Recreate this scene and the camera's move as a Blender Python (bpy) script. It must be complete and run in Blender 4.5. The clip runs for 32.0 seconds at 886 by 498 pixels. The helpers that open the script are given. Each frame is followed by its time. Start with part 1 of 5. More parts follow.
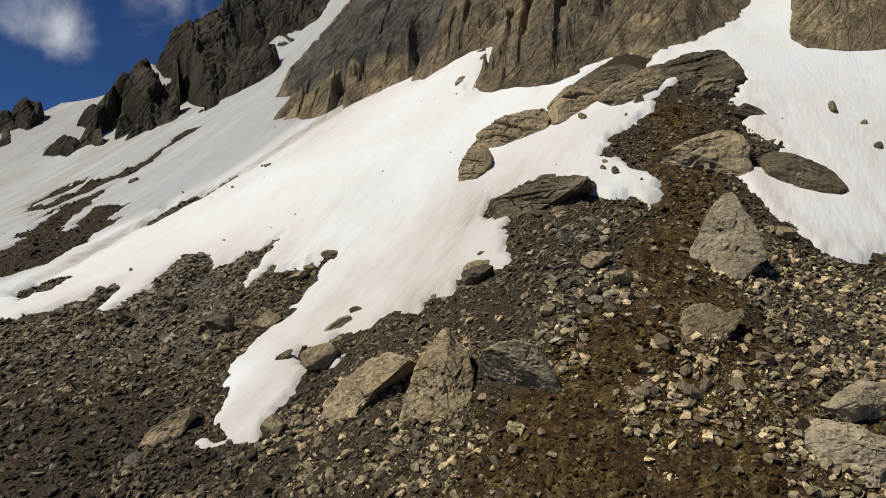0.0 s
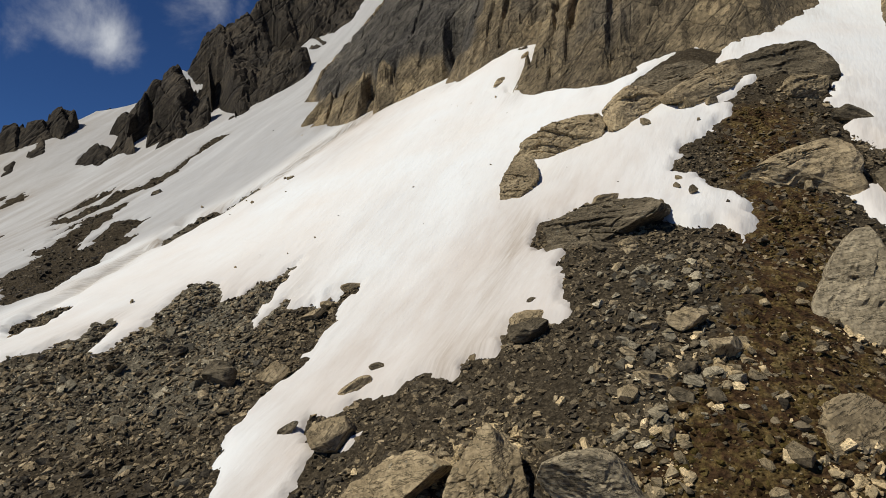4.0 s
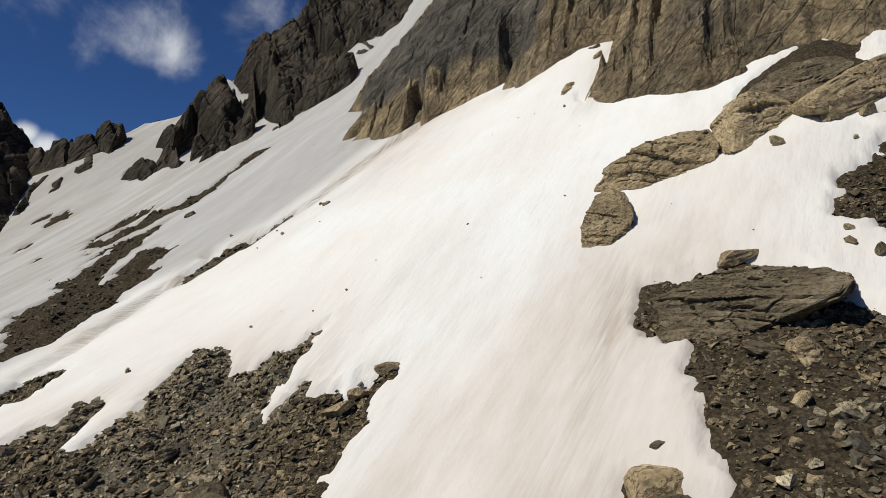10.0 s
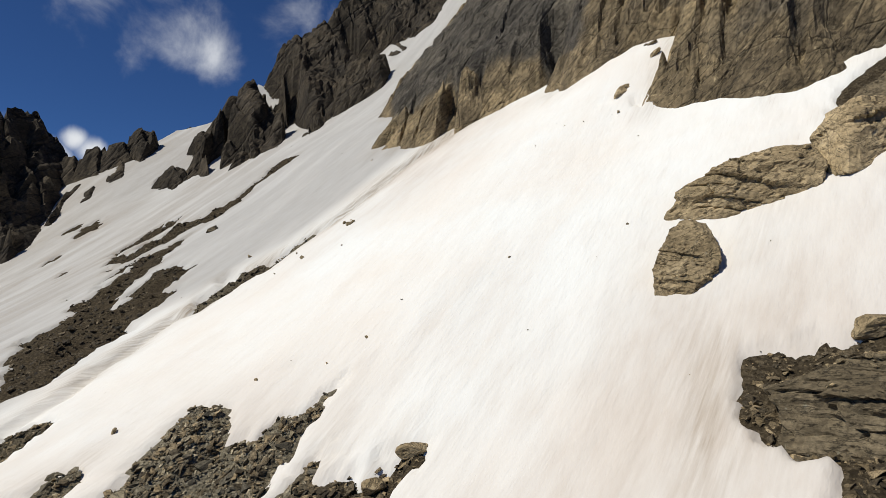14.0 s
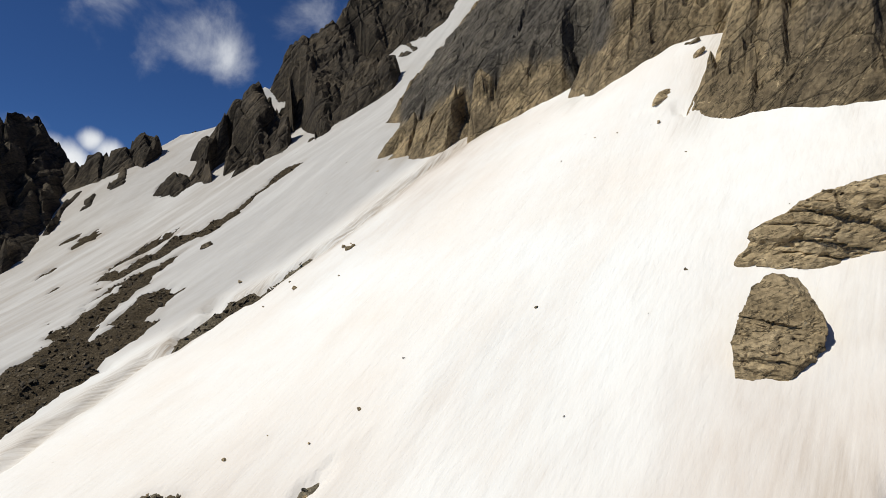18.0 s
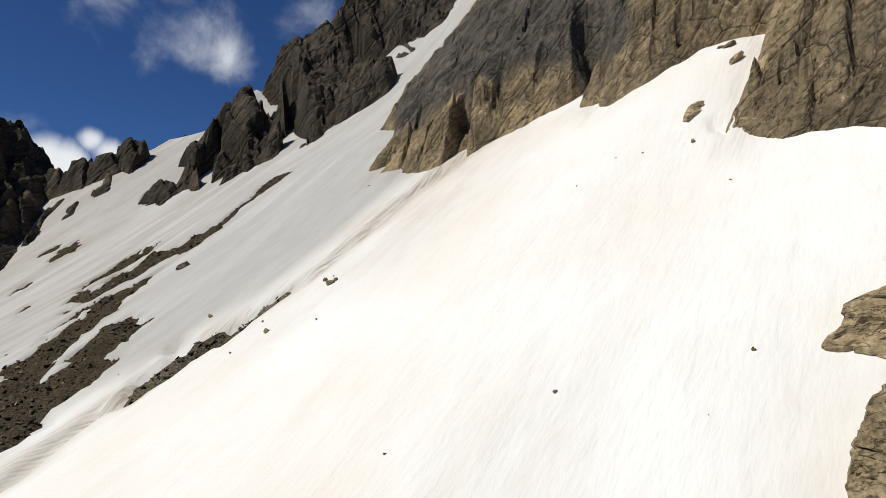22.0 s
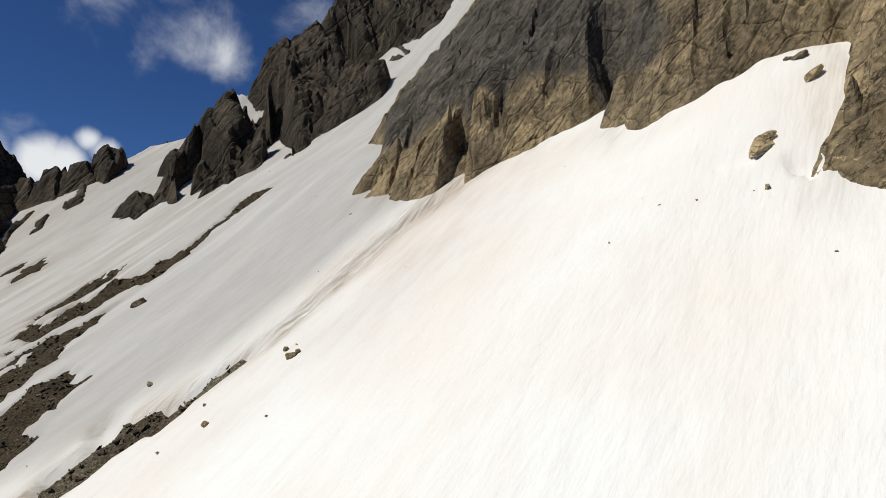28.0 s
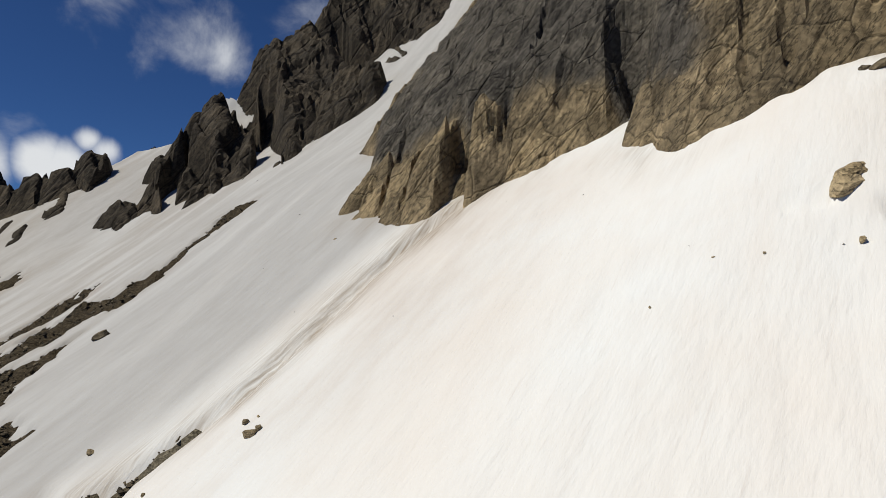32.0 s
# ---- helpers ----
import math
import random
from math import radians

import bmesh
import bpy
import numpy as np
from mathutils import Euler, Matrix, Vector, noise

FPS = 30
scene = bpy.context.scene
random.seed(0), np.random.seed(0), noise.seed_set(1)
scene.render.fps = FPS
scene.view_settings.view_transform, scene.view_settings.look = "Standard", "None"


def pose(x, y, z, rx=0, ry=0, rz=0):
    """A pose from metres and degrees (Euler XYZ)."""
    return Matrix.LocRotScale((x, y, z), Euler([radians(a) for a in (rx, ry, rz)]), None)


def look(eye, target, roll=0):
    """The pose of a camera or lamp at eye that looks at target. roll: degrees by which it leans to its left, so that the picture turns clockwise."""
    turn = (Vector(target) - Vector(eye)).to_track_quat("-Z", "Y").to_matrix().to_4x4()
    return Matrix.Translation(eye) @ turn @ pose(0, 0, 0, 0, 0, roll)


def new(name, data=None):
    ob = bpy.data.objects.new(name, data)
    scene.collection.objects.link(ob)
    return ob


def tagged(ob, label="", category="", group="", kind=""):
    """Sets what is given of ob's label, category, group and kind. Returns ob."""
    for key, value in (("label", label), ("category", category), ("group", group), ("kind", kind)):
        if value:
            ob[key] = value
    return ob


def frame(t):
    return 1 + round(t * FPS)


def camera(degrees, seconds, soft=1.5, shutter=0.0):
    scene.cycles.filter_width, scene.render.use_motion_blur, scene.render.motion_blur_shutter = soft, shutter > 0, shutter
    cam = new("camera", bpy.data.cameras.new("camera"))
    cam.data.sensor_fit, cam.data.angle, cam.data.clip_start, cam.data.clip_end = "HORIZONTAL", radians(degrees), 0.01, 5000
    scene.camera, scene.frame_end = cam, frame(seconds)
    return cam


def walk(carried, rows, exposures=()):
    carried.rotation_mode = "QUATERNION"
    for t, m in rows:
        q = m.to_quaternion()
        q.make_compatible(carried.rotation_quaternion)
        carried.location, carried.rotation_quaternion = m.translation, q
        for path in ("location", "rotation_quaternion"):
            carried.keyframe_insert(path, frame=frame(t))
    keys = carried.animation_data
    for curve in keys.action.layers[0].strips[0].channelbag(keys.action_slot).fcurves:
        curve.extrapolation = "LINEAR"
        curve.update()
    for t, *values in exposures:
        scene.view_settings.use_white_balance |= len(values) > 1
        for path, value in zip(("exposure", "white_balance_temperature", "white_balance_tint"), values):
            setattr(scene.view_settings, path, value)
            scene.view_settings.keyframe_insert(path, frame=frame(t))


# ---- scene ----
cam = camera(70.80, 32.0, soft=0.85)
PATH = [
    (0, (0.000, 0.000, -0.000), (0.001, 49.959, 2.012), 0.22),
    (1, (-0.063, 1.681, 0.559), (-0.793, 51.635, 2.572), 0.15),
    (2, (-0.104, 3.377, 1.105), (-1.557, 53.314, 3.134), 0.17),
    (3, (-0.152, 5.177, 1.701), (-2.345, 55.087, 3.755), 0.17),
    (6, (-0.351, 10.091, 3.673), (-4.692, 59.863, 5.657), 0.09),
    (7, (-0.523, 11.795, 4.287), (-5.565, 61.500, 6.297), 0.07),
    (8, (-0.800, 13.425, 4.891), (-6.521, 63.055, 6.918), 0.05),
    (9, (-1.106, 15.018, 5.501), (-7.485, 64.568, 7.544), 0.02),
    (10, (-1.424, 16.554, 6.153), (-8.469, 66.012, 8.218), -0.00),
    (11, (-1.624, 18.069, 6.767), (-9.350, 67.425, 8.837), -0.02),
    (12, (-1.863, 19.596, 7.344), (-10.305, 68.836, 9.383), -0.05),
    (13, (-2.108, 21.092, 7.933), (-11.254, 70.207, 9.956), -0.07),
    (14, (-2.390, 22.688, 8.534), (-12.237, 71.666, 10.585), -0.06),
    (17, (-3.322, 27.432, 10.355), (-14.140, 76.206, 12.375), -0.07),
    (18, (-3.583, 29.011, 11.004), (-14.424, 77.779, 13.034), -0.05),
    (19, (-3.810, 30.576, 11.653), (-14.678, 79.339, 13.676), -0.04),
    (20, (-4.063, 32.119, 12.331), (-14.953, 80.877, 14.350), -0.06),
    (21, (-4.359, 33.614, 13.010), (-15.206, 82.383, 14.995), -0.10),
    (22, (-4.653, 35.163, 13.635), (-15.496, 83.932, 15.630), -0.08),
    (23, (-4.920, 36.695, 14.277), (-15.757, 85.466, 16.256), -0.08),
    (24, (-5.226, 38.147, 14.901), (-16.020, 86.928, 16.890), -0.07),
    (25, (-5.504, 39.630, 15.522), (-16.277, 88.415, 17.522), -0.05),
    (28, (-6.203, 43.871, 17.437), (-16.874, 92.678, 19.445), -0.01),
    (29, (-6.451, 45.331, 18.054), (-17.091, 94.145, 20.054), -0.03),
    (30, (-6.678, 46.922, 18.699), (-17.318, 95.735, 20.704), -0.03),
    (31, (-6.961, 48.465, 19.319), (-17.596, 97.279, 21.325), -0.03),
    (32, (-7.285, 50.000, 20.002), (-17.930, 98.812, 22.019), -0.06),
]
EXPOSURES = [(0, 0.17), (3, 0.16), (6, 0.17), (9, 0.20), (13, 0.28), (18, 0.34), (25, 0.34), (28, 0.28), (32, 0.16)]
walk(cam, [(t, look(eye, target, roll)) for t, eye, target, roll in PATH], EXPOSURES)

# ---- light ----
SUN_FROM = Vector((-0.55, -0.30, 0.86)).normalized()
sun_el = math.asin(SUN_FROM.z)
sun_az = math.atan2(SUN_FROM.x, SUN_FROM.y)
world = bpy.data.worlds.new("sky")
scene.world = world
world.use_nodes = True
wn, wl = world.node_tree.nodes, world.node_tree.links
wn.clear()
sky = wn.new("ShaderNodeTexSky")
sky.sky_type = "NISHITA"
sky.sun_disc = False
sky.sun_elevation, sky.sun_rotation = sun_el, sun_az
sky.altitude, sky.air_density, sky.dust_density, sky.ozone_density = 2600, 0.85, 0.1, 4.0
bg = wn.new("ShaderNodeBackground")
bg.inputs["Strength"].default_value = 0.034
wout = wn.new("ShaderNodeOutputWorld")


def sky_math(kind, a, b=None):
    n = wn.new("ShaderNodeMath")
    n.operation = kind
    for socket, value in zip(n.inputs, (a, b)):
        if isinstance(value, (int, float)):
            socket.default_value = value
        elif value is not None:
            wl.new(value, socket)
    return n.outputs[0]


# Wisps of high cloud and a bank of cumulus behind the far ridge: (direction, width, weight).
CLOUDS = (
    ((-0.528, 0.774, 0.349), 0.15, 0.40),
    ((-0.556, 0.750, 0.358), 0.16, 0.36),
    ((-0.500, 0.802, 0.328), 0.11, 0.40),
    ((-0.481, 0.816, 0.319), 0.08, 0.30),
    ((-0.412, 0.839, 0.355), 0.14, 0.28),
    ((-0.362, 0.847, 0.388), 0.14, 0.30),
    ((-0.600, 0.704, 0.393), 0.2, 0.34),
    ((-0.718, 0.667, 0.200), 0.07, 0.26),
    ((-0.703, 0.693, 0.150), 0.062, 0.85),
    ((-0.684, 0.712, 0.145), 0.060, 0.85),
    ((-0.657, 0.729, 0.185), 0.034, 0.62),
    ((-0.646, 0.741, 0.172), 0.040, 0.62),
    ((-0.757, 0.638, 0.140), 0.09, 0.8),
)
way = wn.new("ShaderNodeTexCoord").outputs["Generated"]
wisps = wn.new("ShaderNodeTexNoise")
wisps.inputs["Scale"].default_value, wisps.inputs["Detail"].default_value, wisps.inputs["Roughness"].default_value, wisps.inputs["Distortion"].default_value = 7.0, 9, 0.58, 0.35
wl.new(way, wisps.inputs["Vector"])
cover = sky_math("MULTIPLY", wisps.outputs["Fac"], 0.0)
for direction, width, weight in CLOUDS:
    off = wn.new("ShaderNodeVectorMath")
    off.operation = "DISTANCE"
    wl.new(way, off.inputs[0])
    off.inputs[1].default_value = direction
    spread = wn.new("ShaderNodeMapRange")
    spread.interpolation_type = "SMOOTHSTEP"
    spread.inputs["From Min"].default_value, spread.inputs["From Max"].default_value = width, 0.0
    spread.inputs["To Max"].default_value = weight
    wl.new(off.outputs["Value"], spread.inputs["Value"])
    cover = sky_math("MAXIMUM", cover, spread.outputs["Result"])
body = wn.new("ShaderNodeMapRange")
body.interpolation_type = "SMOOTHSTEP"
body.inputs["From Min"].default_value, body.inputs["From Max"].default_value = 0.70, 1.24
wl.new(sky_math("ADD", wisps.outputs["Fac"], cover), body.inputs["Value"])
blend = wn.new("ShaderNodeMix")
blend.data_type = "RGBA"
blend.inputs["B"].default_value = (19.0, 19.5, 20.0, 1)
wl.new(body.outputs["Result"], blend.inputs["Factor"])
deep = wn.new("ShaderNodeMix")
deep.data_type, deep.blend_type = "RGBA", "MULTIPLY"
deep.inputs["Factor"].default_value = 1.0
deep.inputs["B"].default_value = (0.60, 0.94, 1.40, 1)
wl.new(sky.outputs[0], deep.inputs["A"])
wl.new(deep.outputs["Result"], blend.inputs["A"])
wl.new(blend.outputs["Result"], bg.inputs["Color"])
wl.new(bg.outputs[0], wout.inputs["Surface"])
sun = new("sun", bpy.data.lights.new("sun", "SUN"))
sun.data.energy, sun.data.angle, sun.data.color = 3.2, radians(0.53), (1.0, 0.948, 0.84)
sun.matrix_world = look(SUN_FROM * 100, (0, 0, 0))


# ---- noise and plan arithmetic ----
def lattice(ix, iy, iz, seed):
    h = (ix * 374761393 + iy * 668265263 + iz * 2147483647 + seed * 974634777) & 0xFFFFFFFF
    h = ((h ^ (h >> 13)) * 1274126177) & 0xFFFFFFFF
    return ((h ^ (h >> 16)) & 0xFFFF) / 32767.5 - 1.0


def value_noise(p, seed=0):
    """Smooth noise from -1 to 1 at rows of points."""
    p = np.asarray(p, float)
    i = np.floor(p).astype(np.int64)
    f = p - i
    f = f * f * f * (f * (f * 6 - 15) + 10)
    out = 0
    for dx in (0, 1):
        for dy in (0, 1):
            for dz in (0, 1):
                w = (f[:, 0] if dx else 1 - f[:, 0]) * (f[:, 1] if dy else 1 - f[:, 1]) * (f[:, 2] if dz else 1 - f[:, 2])
                out = out + w * lattice(i[:, 0] + dx, i[:, 1] + dy, i[:, 2] + dz, seed)
    return out


def fbm(p, octaves=4, seed=0, ridged=False, gain=0.5):
    p = np.asarray(p, float)
    total, amp = np.zeros(len(p)), 1.0
    for o in range(octaves):
        n = value_noise(p * 2.03**o + 17.3 * o, seed + o)
        total += amp * (1 - 2 * np.abs(n) if ridged else n)
        amp *= gain
    return total


def flat_points(x, y):
    return np.stack([x, y, 0 * x], -1)


def smooth(a, b, v):
    u = np.clip((v - a) / (b - a), 0, 1)
    return u * u * (3 - 2 * u)


def edge_distance(x, y, outline):
    """Signed distance to a closed outline in plan, positive inside."""
    pts = np.array(outline, float)
    best, inside = np.full(len(x), 1e9), np.zeros(len(x), bool)
    for (ax, ay), (bx, by) in zip(pts, np.roll(pts, -1, 0)):
        ex, ey = bx - ax, by - ay
        t = np.clip(((x - ax) * ex + (y - ay) * ey) / (ex * ex + ey * ey + 1e-9), 0, 1)
        best = np.minimum(best, (x - ax - t * ex) ** 2 + (y - ay - t * ey) ** 2)
        if ay != by:
            inside ^= ((ay > y) != (by > y)) & (x < ex * (y - ay) / (by - ay) + ax)
    return np.where(inside, 1, -1) * np.sqrt(best)


def line_distance(x, y, line):
    """Distance to an open line in plan and the way along it, 0 to 1."""
    pts = np.array(line, float)[:, :2]
    best, along, side = np.full(len(x), 1e9), np.zeros(len(x)), np.zeros(len(x))
    for k in range(len(pts) - 1):
        (ax, ay), (bx, by) = pts[k], pts[k + 1]
        ex, ey = bx - ax, by - ay
        t = np.clip(((x - ax) * ex + (y - ay) * ey) / (ex * ex + ey * ey), 0, 1)
        d = (x - ax - t * ex) ** 2 + (y - ay - t * ey) ** 2
        near = d < best
        best, along = np.where(near, d, best), np.where(near, (k + t) / (len(pts) - 1), along)
        side = np.where(near, np.sign(ex * (y - ay) - ey * (x - ax)), side)
    return np.sqrt(best), along, side


# ---- the mountain's form: one broad slope with gentle swells ----
SLOPE = (12.67, 12.85, 27.78, -2.53, 10.98, -1.32, -1.22, 1.40, -2.42, 1.00)
SWELLS = (
    (-5, 30, 9, -1.12),
    (8, 28, 9, 4.94),
    (20, 32, 9, -1.36),
    (-16, 44, 9, -2.24),
    (0, 42, 9, -1.14),
    (14, 42, 9, 1.24),
    (26, 48, 10, 0.63),
    (-8, 58, 11, 0.59),
    (8, 58, 11, -1.13),
    (20, 64, 11, 3.40),
    (-28, 70, 14, -2.80),
    (-48, 92, 16, -1.54),
    (-5, 78, 12, 0.79),
    (-26, 100, 16, -0.87),
    (-70, 100, 18, 1.42),
    (-50, 130, 20, 1.20),
    (-80, 145, 22, -0.96),
    (-110, 160, 24, 3.98),
    (-50, 170, 22, 0.55),
    (-128, 176, 18, -0.99),
    (4, 79, 5, 3.31),
    (-30, 118, 12, 0.28),
    (5, 38, 5, 0.73),
    (-29, 104, 10, 1.79),
    (-32, 121, 11, 1.69),
    (-52, 122, 12, 1.05),
    (-46, 90, 10, 1.14),
    (-22, 77, 9, 1.05),
    (-66, 143, 12, 1.40),
    (-95, 156, 10, -1.67),
    (-98, 128, 14, 0.94),
    (-5, 91, 6, 0.68),
    (3.5, 71, 5, -0.90),
    (-116, 160, 12, 1.92),
    (-113, 185, 8, -1.31),
    (-36, 74, 8, 0.29),
    (11, 50, 4.5, 1.00),
)


def base(x, y):
    """Height of the slope without snow and stones."""
    x, y = np.asarray(x, float), np.asarray(y, float)
    crest = np.interp(x, (-220, -150, -124, -117, -113, -100, -75, -40), (110, 150, 160, 170, 182, 183, 190, 248))
    xc = np.clip(x, np.maximum(-1.0 * np.clip(y, 14, 230) - 15, -128), 62)
    yc = np.clip(y, 14, crest)
    u, v = xc / 50, (yc - 60) / 50
    terms = (1, u, v, u * u, u * v, v * v, u**3, u * u * v, u * v * v, v**3)
    z = sum(c * t for c, t in zip(SLOPE, terms))
    for sx, sy, s, h in SWELLS:
        z = z + h * np.exp(-((xc - sx) ** 2 + (yc - sy) ** 2) / (2 * s * s))
    out = 0.35 * np.minimum(xc - x, 400) * (x < xc) - 0.4 * np.minimum(x - xc, 120) * (x > xc)
    out = out + 0.55 * np.minimum(yc - y, 160) * (y < yc) + 0.8 * np.minimum(y - yc, 150) * (y > yc)
    return z - out


# Outlines in plan of the ground that is free of snow.
SCREE_EDGE = [
    (-30.8, 46), (-30, 46.2), (-29.2, 46.7), (-28.4, 47.6), (-26.9, 47.6), (-27.1, 49), (-26.6, 49.5), (-25.9, 49.6),
    (-25, 48.6), (-25.2, 47.9), (-25.1, 47), (-25.2, 45.8), (-25.2, 45), (-24.5, 44.8), (-24, 45.3), (-23.4, 46.4),
    (-23, 48.1), (-22.9, 50.7), (-22.4, 51.9), (-21.8, 52.8), (-20.3, 52.8), (-18.8, 50.8), (-17, 50), (-16.4, 50.4),
    (-15.4, 50.8), (-14.8, 51.4), (-14.1, 51.8), (-13.6, 52.2), (-13.6, 51.2), (-13.6, 50.1), (-14.1, 49.5), (-14.6, 48.7),
    (-14.8, 47.6), (-15, 46.5), (-14.4, 45.8), (-14.1, 46.4), (-13.7, 47.1), (-13.2, 48), (-12.7, 48.5), (-12.5, 46.9),
    (-11.8, 46.8), (-11.2, 47.1), (-10.4, 46.8), (-10.1, 47.2), (-9.2, 47.6), (-8, 47.4),
]
MORAINE_EDGE = [
    (-9.1, 45.1), (-8.6, 44.4), (-9.2, 42.7), (-9.9, 41.7), (-9.4, 40.4), (-10.8, 39.4), (-11.5, 38.4), (-11.9, 36.3),
    (-11.6, 35), (-11.3, 33), (-10.9, 32), (-11, 31.2), (-10.7, 30.2), (-9.9, 29.1), (-9.2, 28.2), (-8.2, 28),
    (-8.1, 28.4), (-7.9, 29.9), (-7.4, 30.3), (-7.4, 31.2), (-6.8, 32.9), (-7.7, 33.6), (-7.9, 35.2), (-6.6, 34.9),
    (-5.9, 35.8), (-4.6, 35.5), (-3.8, 34.5), (-3.6, 35.2), (-2.5, 35), (-1.2, 33.4), (-1, 34.3), (0.5, 33.7),
    (1.5, 35.4), (2.7, 34.2), (3.4, 33.7), (3.5, 36.1), (4.2, 40.6),
]
CREST_EDGE = [
    (2.6, 43.5), (3.6, 46.3), (7.2, 45.2), (9.7, 41.9), (9.6, 40.6), (10.6, 39.4), (12, 39.2), (12.5, 37.7),
    (13.7, 39.1), (14.5, 41.5), (13.2, 43), (12.5, 44.9), (11.8, 46), (13.5, 48.6), (15.2, 49.6), (16.1, 51),
    (17.6, 51.2), (18.2, 52.4), (17.7, 53.8), (20.4, 55),
]
EAST_EDGE = [
    (24.1, 57.7), (26.7, 56.6), (26.7, 54.3), (23.8, 51.4), (25.3, 49), (23.9, 48.4), (24.2, 46.1), (24.6, 44.9),
    (22, 43.1), (19.5, 42.4), (19.9, 40.8), (20, 38.2), (20.5, 37), (20.9, 35.1), (22.5, 34.7), (23.3, 34.7),
    (23.6, 35.4), (25.2, 35.4),
]
BARE_GROUND = SCREE_EDGE + MORAINE_EDGE + CREST_EDGE + EAST_EDGE + [(60, 33), (300, 30), (300, -300), (-300, -300), (-300, 10), (-60, 36), (-42, 44)]
